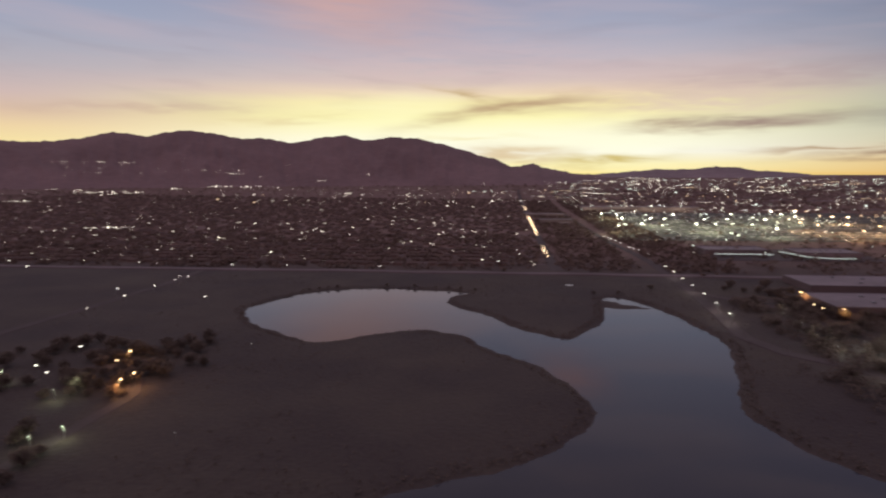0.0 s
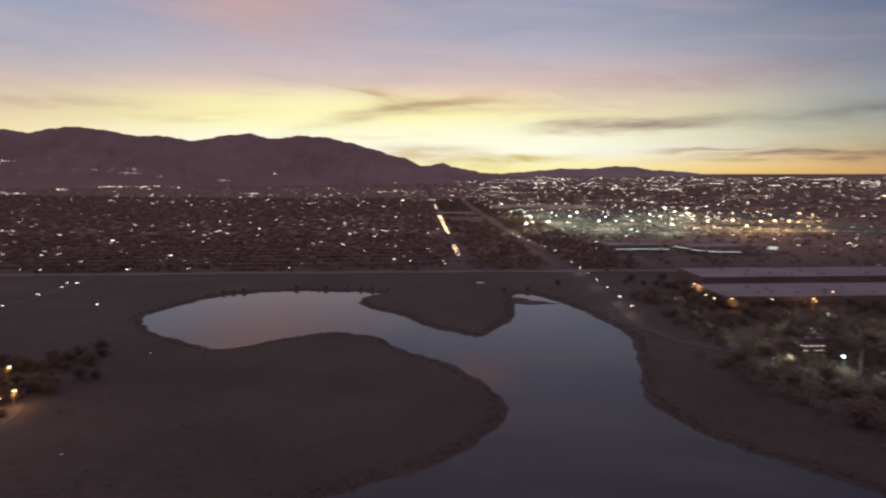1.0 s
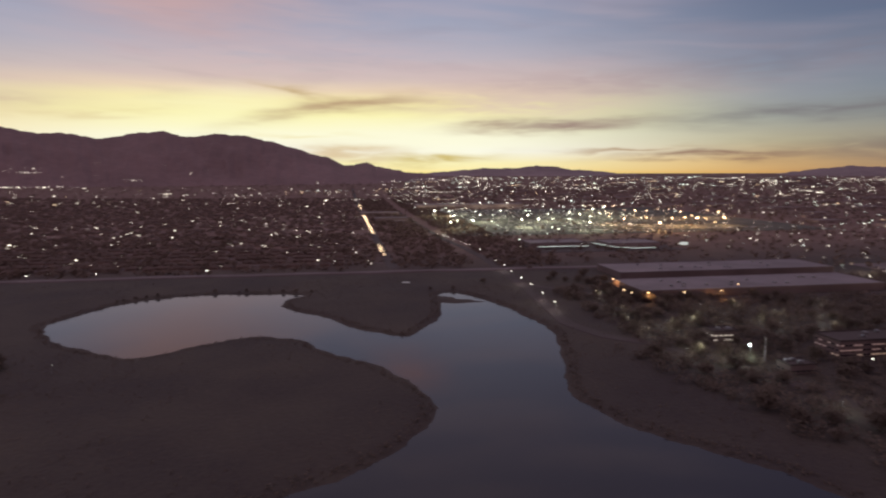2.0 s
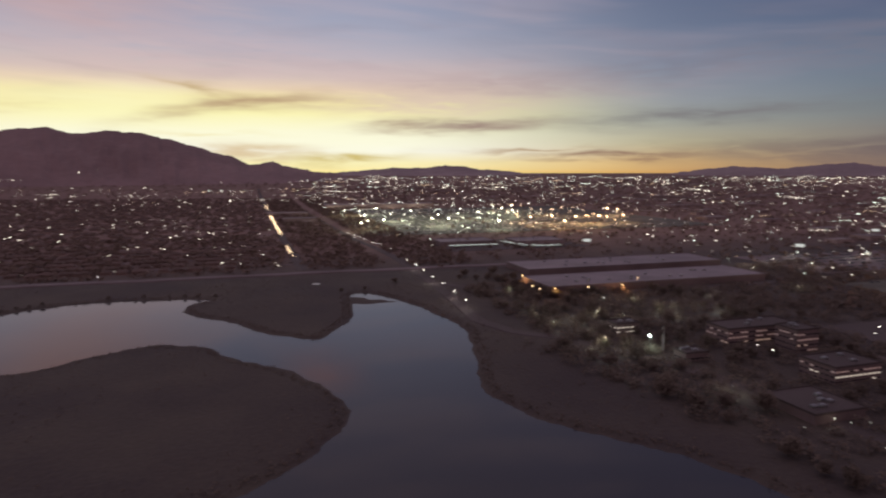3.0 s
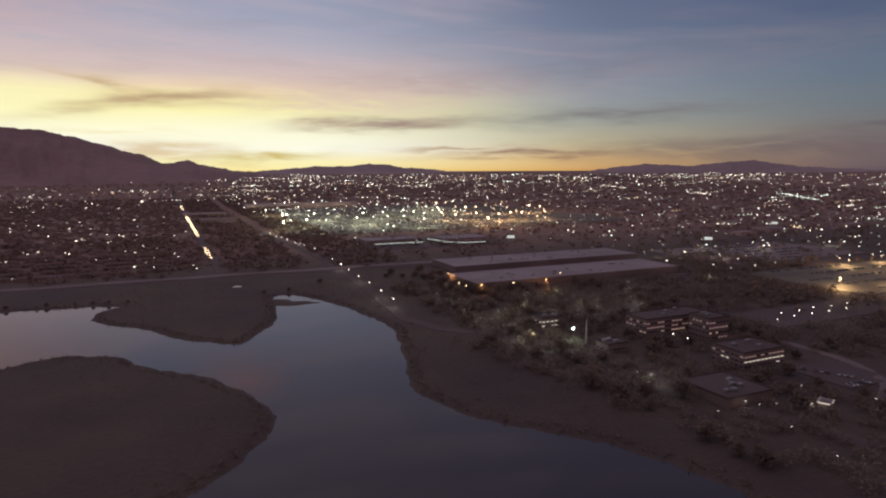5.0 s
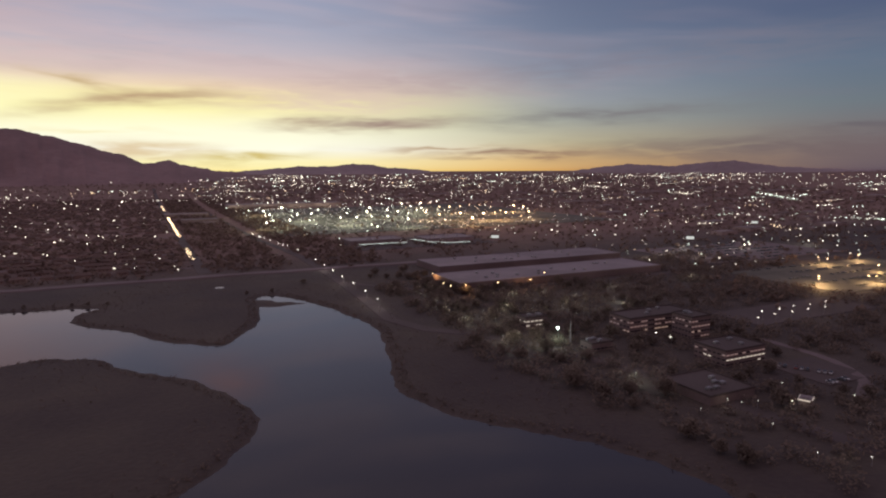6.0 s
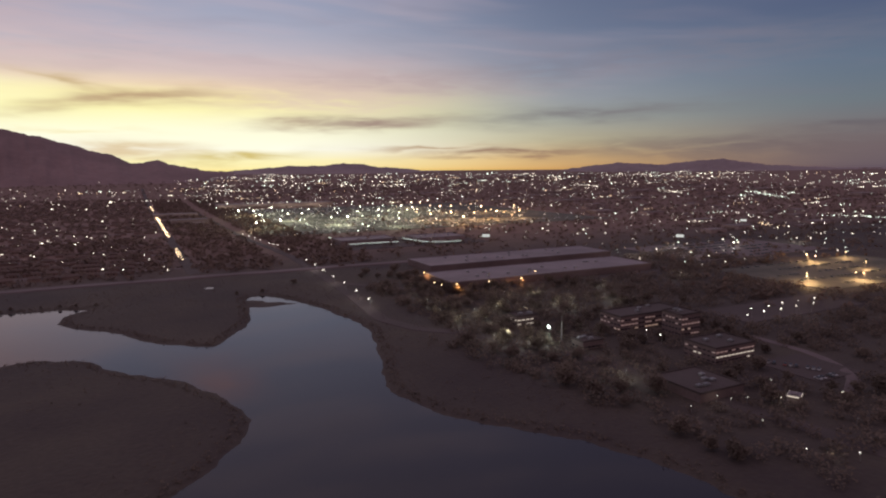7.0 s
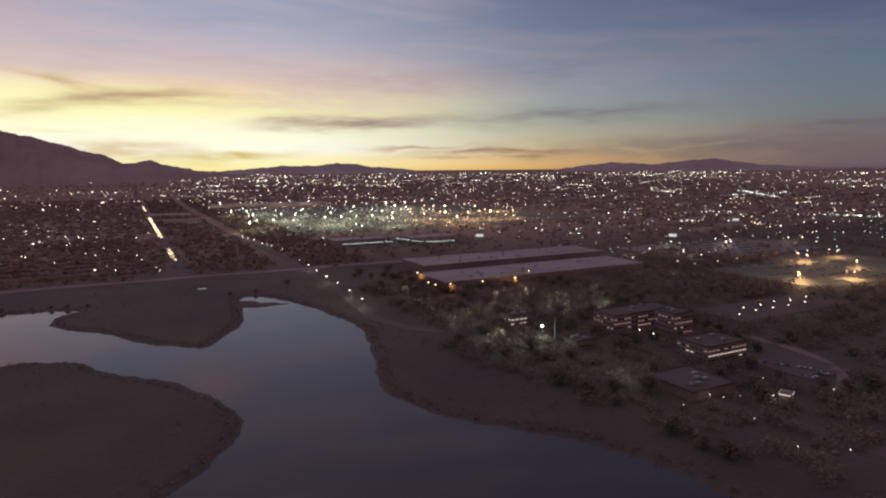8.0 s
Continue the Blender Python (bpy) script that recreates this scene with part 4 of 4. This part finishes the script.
yard_rows = [(rnd.uniform(220, 330), rnd.uniform(640, 990), v + rnd.uniform(-6, 6), rnd.uniform(0.15, 0.5)) for v in range(1180, 1930, 24)]
car_rows("parked_cars", "pale cars in rows over the lit yard", yard_rows[::2], PAINTS[0])
car_rows("parked_cars", "dark cars in rows over the lit yard", yard_rows[1::2], PAINTS[1])
lot_rows = [(rnd.uniform(605, 660), rnd.uniform(730, 850), v, rnd.uniform(0.2, 0.5)) for v in range(392, 505, 28)]
lot_rows += [(rnd.uniform(645, 720), rnd.uniform(780, 890), v, rnd.uniform(0.2, 0.6)) for v in range(575, 710, 22)]
car_rows("parked_cars", "dark cars in rows on the lamplit lots", lot_rows, PAINTS[1])


# ---- trees ----
def leaf_cloud(verts, faces, c, rx, rz, n, size, r):
    for _ in range(n):
        while True:
            p = Vector((r.uniform(-1, 1), r.uniform(-1, 1), r.uniform(-1, 1)))
            if 0.25 < p.length < 1:
                break
        p = Vector((c[0] + p.x * rx, c[1] + p.y * rx, c[2] + p.z * rz))
        up = Vector((r.gauss(0, 0.7), r.gauss(0, 0.7), 1)).normalized()
        a = up.cross(Vector((r.gauss(0, 1), r.gauss(0, 1), r.gauss(0, 1)))).normalized() * size * r.uniform(0.6, 1.3)
        b = up.cross(a).normalized() * size * r.uniform(0.4, 0.9)
        k = len(verts)
        verts += [tuple(p - a), tuple(p + b * 0.8), tuple(p + a), tuple(p - b)]
        faces.append((k, k + 1, k + 2, k + 3))


def tree(height, spread, seed):
    r = random.Random(seed)
    top = empty("tree", pose(0, 0, 0), "dark leafy broadleaf tree with an uneven crown", "tree", "trees round the lake")
    bm = bmesh.new()
    tube(bm, (0, 0, -0.4), (0.1, 0, height * 0.45), 0.28, 0.18, 7)
    tips = []
    for k in range(5):
        a = k * 1.26 + r.uniform(-0.3, 0.3)
        tip = (math.cos(a) * spread * 0.55, math.sin(a) * spread * 0.55, height * r.uniform(0.45, 0.75))
        tube(bm, (0.05, 0, height * r.uniform(0.3, 0.44)), tip, 0.12, 0.04, 5)
        tips.append(tip)
    part("trunk", bm, BARK, top)
    verts, faces = [], []
    low = [(math.cos(k * 1.6) * spread * 0.42, math.sin(k * 1.6) * spread * 0.42, height * 0.42) for k in range(4)]
    for tip in tips + low + [(0, 0, height * 0.82), (0.2, 0.1, height * 0.6)]:
        leaf_cloud(verts, faces, tip, spread * r.uniform(0.38, 0.55), height * r.uniform(0.2, 0.28), 52, height * 0.085, r)
    crown = mesh_object("crown", verts, faces, LEAF)
    crown.parent = top
    return top


kinds = [tree(7, 4.6, 1), tree(8.5, 5.6, 2), tree(5.5, 4.0, 3), tree(7.5, 4.4, 4)]
tree_spots = []


def scatter(n, x0, y0, x1, y1, keep):
    tries = 0
    while n and tries < 9000:
        tries += 1
        x, y = rnd.uniform(x0, x1), rnd.uniform(y0, y1)
        if keep(x, y) and all((x - a) ** 2 + (y - b) ** 2 > 30 for a, b in tree_spots):
            tree_spots.append((x, y))
            n -= 1


def dry(x, y, m):
    return shore_at(x, y) > m


def clear(x, y):
    u, v = x * GC - y * GS, x * GS + y * GC
    for a in ((277, 545, 537, 616), (304, 656, 570, 722), (312, 352, 372, 374), (340, 322, 358, 340), (308, 266, 342, 290), (254, 399, 273, 412), (257, 326, 274, 338), (250, 226, 282, 258), (330, 215, 385, 262), (415, 325, 560, 372), (160, 400, 196, 800), (595, 375, 860, 510)):
        if a[0] - 6 < u < a[2] + 6 and a[1] - 6 < v < a[3] + 6:
            return False
    return True


scatter(26, -232, 340, -168, 430, lambda x, y: dry(x, y, 20))
scatter(52, -290, 320, -150, 440, lambda x, y: dry(x, y, 20))
scatter(26, -320, 200, -150, 330, lambda x, y: dry(x, y, 20))
scatter(50, 212, 380, 340, 650, lambda x, y: dry(x, y, 26) and clear(x, y))
scatter(60, 225, 150, 430, 380, lambda x, y: dry(x, y, 22) and clear(x, y))
scatter(40, 290, 350, 480, 560, lambda x, y: clear(x, y))
scatter(34, 325, 500, 470, 548, lambda x, y: clear(x, y))
inland = len(tree_spots)
tree_spots += [(-144, 637), (-139, 640), (-130, 646), (-121, 650), (-112, 655), (-60, 662), (-30, 657), (-8, 651), (6, 646), (18, 641), (33, 636), (150, 615), (174, 614)]
for i, (x, y) in enumerate(tree_spots):
    m = pose(x, y, ground_z(x, y), 0, 0, rnd.uniform(0, 360))
    if i < 4:
        kinds[i].matrix_world = m
    else:
        ob = copy_thing(kinds[rnd.randrange(4)], m)
        s = rnd.uniform(0.75, 1.25) * (0.42 if i >= inland else 1)
        ob.scale = (s, s, s * rnd.uniform(0.9, 1.1))


def thicket(name, label, spots, low, high, leaves, seed, category="shrubs", leaf=0.34, material=LEAF):
    r = random.Random(seed)
    verts, faces = [], []
    for x, y, z in spots:
        h = r.uniform(low, high)
        leaf_cloud(verts, faces, (x, y, z + h * 0.4), h * 0.75, h * 0.6, leaves, h * leaf, r)
    return tagged(mesh_object(name, verts, faces, material), label, category, kind="stuff")


spots = []
for i in range(len(OUTLINE)):
    a, b = OUTLINE[i], OUTLINE[(i + 1) % len(OUTLINE)]
    length = math.hypot(*(b - a))
    if length > 20:
        continue
    nx, ny = (b[1] - a[1]) / length, -(b[0] - a[0]) / length
    for k in range(int(length / 0.9)):
        t = rnd.random()
        side = rnd.uniform(1.0, 9) ** 1.0
        p = a + (b - a) * t
        for sign in (1, -1):
            x, y = p[0] + nx * side * sign, p[1] + ny * side * sign
            spots.append((x, y))
xy = np.array(spots)
keep = (shore_distance(xy[:, 0], xy[:, 1]) + 1.6 * wave(xy[:, 0], xy[:, 1], 0.16, 1)) > 1.5
xy = xy[keep]
zz = ground_height(xy[:, 0], xy[:, 1])
thicket("shore_brush", "dark reeds and brush along the lake shore", [(x, y, z) for (x, y), z in zip(xy, zz)], 0.7, 2.0, 7, 11)
rs = np.random.RandomState(5)
x, y = rs.uniform(-330, 420, 26000), rs.uniform(90, 760, 26000)
d = shore_distance(x, y)
dens = wave(x, y, 0.021, 5) + 0.6 * wave(x, y, 0.057, 6)
keep = (d > 8) & (dens > rs.uniform(-0.7, 1.3, len(x)))
x, y = x[keep], y[keep]
z = ground_height(x, y)
thicket("brush", "low dark brush scattered over dry grass", list(zip(x, y, z)), 0.5, 1.5, 6, 12)
spots, near = [], []
for k in range(9000):
    u, v = rnd.uniform(-2100, 50), rnd.uniform(765, 2700)
    x, y = grid(u, v)
    spots.append((x, y, float(far_rise(np.array(x), np.array(y)))))
for k in range(4400):
    x, y = rnd.uniform(220, 760), rnd.uniform(90, 580)
    if y < 215 and rnd.random() < 0.5:
        continue
    if clear(x, y) and dry(x, y, 24):
        near.append((x, y, ground_z(x, y)))
for k in range(2600):
    x, y = grid(rnd.uniform(-1400, 50), rnd.uniform(765, 1200))
    spots.append((x, y, 0.0))
for k in range(3000):
    x, y = grid(rnd.choice((rnd.uniform(66, 168), rnd.uniform(195, 285))), rnd.uniform(770, 2600))
    spots.append((x, y, float(far_rise(np.array(x), np.array(y)))))
for k in range(3000):
    x, y = grid(rnd.uniform(-2900, 1500), rnd.uniform(2600, 3900))
    spots.append((x, y, float(far_rise(np.array(x), np.array(y)))))
for k in range(10500):
    u, v = rnd.uniform(200, 2700), rnd.uniform(300, 3300)
    if 205 < u < 1010 and 1150 < v < 1960 and rnd.random() < 0.75 or u < 600 and 540 < v < 740 or 595 < u < 860 and 375 < v < 510 or u < 480 and v < 560:
        continue
    x, y = grid(u, v)
    spots.append((x, y, float(far_rise(np.array(x), np.array(y)))))
thicket("near_trees", "dense dark garden trees between the buildings", near, 3.5, 7, 46, 14, "trees", 0.15)
thicket("far_trees", "dark street trees between the far houses", spots, 3.5, 8, 9, 13, "trees", 0.42, LEAF_HAZED)


# ---- traffic and far lights ----
def lights(name, label, spots, material):
    """Small glowing eight-sided lamps, joined."""
    verts, faces = [], []
    for x, y, z, r in spots:
        k = len(verts)
        w = r * (2.6 if (k // 6) % 5 == 0 else 1.0)
        verts += [(x + w, y, z), (x, y + r, z), (x - w, y, z), (x, y - r, z), (x, y, z + r), (x, y, z - r)]
        faces += [(k + i, k + (i + 1) % 4, k + 4) for i in range(4)] + [(k + (i + 1) % 4, k + i, k + 5) for i in range(4)]
    return tagged(mesh_object(name, verts, faces, material), label, "lights", kind="stuff")


def at(u, v, h=5.0, size=1.0):
    x, y = grid(u, v)
    r = math.hypot(x, y)
    return (x, y, float(far_rise(np.array(x), np.array(y))) + h, size * (0.26 + 0.00044 * r))


beams, bodies = [], []
for a, b, n in ((905, 1045, 34), (1225, 1890, 130), (2050, 2300, 10)):
    for k in range(n):
        v = a + (b - a) * (k + rnd.random()) / n
        u = 57 + rnd.choice((-1.3, 1.3))
        bodies.append((u, v))
        for s in (-0.7, 0.7):
            beams.append(at(u + s, v - 2.3, 1.0, 0.62))
lights("headlamps", "warm headlamps of cars queued along a straight street", beams, TRAIL)
verts, faces = [], []
for u, v in bodies:
    for half, z0, z1, front, rear in ((0.9, 0.55, 1.05, -2.2, 2.2), (0.78, 1.05, 1.7, -1.0, 1.6)):
        k = len(verts)
        for z, sh in ((z0, 1.0), (z1, 0.85)):
            for a, b in ((-half * sh, front * sh), (half * sh, front * sh), (half * sh, rear * sh), (-half * sh, rear * sh)):
                verts.append((*grid(u + a, v + b), z))
        faces += [(k, k + 3, k + 2, k + 1), (k + 4, k + 5, k + 6, k + 7)] + [(k + i, k + (i + 1) % 4, k + 4 + (i + 1) % 4, k + 4 + i) for i in range(4)]
tagged(mesh_object("queued_cars", verts, faces, GLASS_DARK), "dark cars queued along a straight street", "cars", kind="stuff")

white, cool, amber = [], [], []
EAST_ROWS = [(2235, 1742, 2012, 1402, 46, cool), (2021, 1600, 2268, 1569, 30, cool), (1413, 909, 1491, 797, 34, cool), (1140, 864, 1111, 806, 14, amber), (1047, 925, 1045, 960, 8, white), (2035, 2035, 1980, 1857, 26, white),
             (2153, 3403, 2369, 2997, 34, white), (2552, 2961, 3097, 2646, 34, white), (3097, 2646, 3217, 2471, 16, white), (1594, 1760, 1754, 1712, 12, white), (1182, 1987, 1302, 1983, 8, cool), (312, 3015, 500, 2898, 18, white),
             (2014, 2549, 1974, 2331, 30, white), (2878, 1746, 3010, 1674, 14, white), (2671, 1573, 2760, 1500, 10, white)]
for u0, v0, u1, v1, n, kind_list in EAST_ROWS:
    for k in range(n):
        t = rnd.random()
        kind_list.append(at(u0 + (u1 - u0) * t + rnd.gauss(0, 10), v0 + (v1 - v0) * t + rnd.gauss(0, 10), 6, rnd.uniform(0.8, 1.3)))
WEST_ROWS = [(-1856, 2128, -1788, 2182, 14), (-2148, 2749, -2123, 2762, 4), (-1927, 2620, -1748, 2806, 26), (-1764, 2579, -1688, 2753, 14), (-1688, 2989, -1644, 3005, 9), (-1627, 3183, -1332, 3278, 30),
             (-906, 1269, -807, 1277, 22), (-939, 1185, -925, 1186, 4), (-1251, 3691, -1036, 3796, 12), (-714, 3966, -392, 3998, 22), (-797, 2917, -745, 2926, 8), (-507, 2813, -385, 2826, 9)]
for u0, v0, u1, v1, n in WEST_ROWS:
    for k in range(n):
        t = rnd.random()
        white.append(at(u0 + (u1 - u0) * t + rnd.gauss(0, 6), v0 + (v1 - v0) * t + rnd.gauss(0, 16), 5, rnd.uniform(0.7, 1.25)))
WEST_SINGLE = [(-960, 1142), (-836, 1075), (-696, 849), (-603, 928), (-787, 1122), (-572, 923), (-570, 1012), (-559, 955), (-557, 1109), (-529, 1101), (-494, 1147), (-454, 1087), (-975, 1628), (-959, 1544), (-932, 2416), (-812, 2274),
               (-354, 1570), (-367, 1550), (-403, 1262), (-370, 1227), (-317, 1099), (-266, 1434), (-174, 1038), (-183, 1195), (-132, 1199), (-157, 1529), (-128, 1033), (-110, 928), (-344, 862), (-65, 2511), (-51, 1015), (-44, 1266), (39, 1298), (-73, 1276)]
for k in range(70):
    v = 790 + 900 * rnd.random()
    white.append(at(rnd.uniform(-0.75 * v, 40), v, 4, rnd.uniform(0.9, 1.25)))
for u, v in WEST_SINGLE:
    white.append(at(u, v, 4, 1.15))
EAST_SINGLE = [(679, 725), (627, 739), (588, 522), (629, 524), (669, 529), (801, 651), (596, 673), (646, 650), (663, 606), (589, 548), (934, 643), (952, 632), (912, 584), (908, 659), (890, 799), (786, 753), (932, 950), (683, 869),
               (730, 852), (751, 990), (597, 1019), (520, 916), (802, 1116), (1536, 1476), (1754, 1712), (1594, 1760), (1437, 1548), (857, 998), (1069, 944), (1126, 907), (1290, 992), (1120, 830), (1454, 883)]
for u, v in EAST_SINGLE:
    rnd.choice((white, cool, white)).append(at(u, v, 6, 1.3))
for k in range(130):
    cool.append(at(rnd.uniform(235, 800), rnd.uniform(1230, 1950), 5, rnd.uniform(0.5, 0.9)))
for k in range(40):
    amber.append(at(rnd.uniform(700, 1000), rnd.uniform(1230, 1800), 5, rnd.uniform(0.6, 1.0)))
for k in range(300):
    v = 770 + 2500 * rnd.random() ** 1.3
    white.append(at(rnd.uniform(-0.85 * v - 100, 40), v, 4, 0.45 + 0.65 * rnd.random() ** 2))
for k in range(150):
    v = 900 + 3300 * rnd.random() ** 0.7
    u = rnd.uniform(-0.1 * v + 120, min(2.1 * v + 300, 4000 - 0.2 * v))
    if u < 1040 and v < 2000 or math.hypot(u, v) > 4300:
        continue
    half = rnd.uniform(30, 150)
    kind_list = rnd.choice((white, white, cool, amber))
    for i in range(rnd.randrange(5, 14)):
        kind_list.append(at(u + rnd.uniform(-half, half), v + rnd.gauss(0, 5), 6, 0.6 + 0.6 * rnd.random()))
for k in range(2300):
    v = 560 + 3900 * rnd.random() ** 0.68
    v = round(v / 85) * 85 + rnd.gauss(0, 7)
    u = rnd.uniform(-0.1 * v + 60, min(2.2 * v + 300, 4300 - 0.2 * v))
    if u < 600 and v < 900 or u < 210:
        continue
    if math.hypot(u, v) > 4200:
        continue
    p = rnd.random()
    (cool if p < 0.36 else white if p < 0.95 else amber).append(at(u, v, 6, 0.6 + 0.8 * rnd.random() ** 2))
for k in range(190):
    u, v = rnd.uniform(560, 1700), rnd.uniform(420, 1180)
    if 595 < u < 860 and 375 < v < 510:
        continue
    rnd.choice((white, white, cool)).append(at(u, v, 6, rnd.uniform(0.8, 1.2)))
for k in range(440):
    v = rnd.uniform(2300, 3300)
    t = rnd.uniform(-0.55, 2.1)
    if math.hypot(t * v * 0.9, v) < 4250:
        (white if rnd.random() < 0.85 else amber).append(at(t * v * 0.9, v, 6, rnd.uniform(0.6, 1.2)))
for k in range(46):
    a, r = rnd.uniform(-31, -5), rnd.uniform(3780, 4050)
    hit, place, *_ = scene.ray_cast(bpy.context.evaluated_depsgraph_get(), Vector((r * math.sin(radians(a)), r * math.cos(radians(a)), 900)), Vector((0, 0, -1)))
    if hit and rnd.random() < (1.0 if a < -22 else 0.35):
        white.append((place.x, place.y, place.z + 3, rnd.uniform(0.8, 1.4)))
eye = Vector((0, 0, 119))
for a0, a1, e0, e1, n in ((-32.0, -25.8, 0.86, 0.98, 24), (-29.5, -28.0, 0.05, 0.15, 5), (-19.0, -17.2, -0.04, 0.03, 14), (-23.0, -17.0, 0.1, 0.35, 8), (-12.0, -10.5, -0.7, -0.6, 8)):
    for k in range(n):
        a, e = radians(rnd.uniform(a0, a1)), radians(rnd.uniform(e0, e1))
        hit, place, *_ = scene.ray_cast(bpy.context.evaluated_depsgraph_get(), eye, Vector((math.sin(a) * math.cos(e), math.cos(a) * math.cos(e), math.sin(e))))
        if hit:
            white.append((place.x, place.y - 4, place.z + 3, rnd.uniform(1.0, 1.7)))
for u, v in ((663, 606), (646, 650), (801, 651), (934, 643), (720, 690), (596, 640)):
    x, y = grid(u, v)
    shine("lot_light", BULB_LOT, x, y, ground_z(x, y) + 9)
lights("town_lights", "warm white lights of the far town", white, FAR_WHITE)
lights("town_lights", "greenish white lights of the far town", cool, FAR_COOL)
lights("town_lights", "amber lights of the far town", amber, FAR_AMBER)
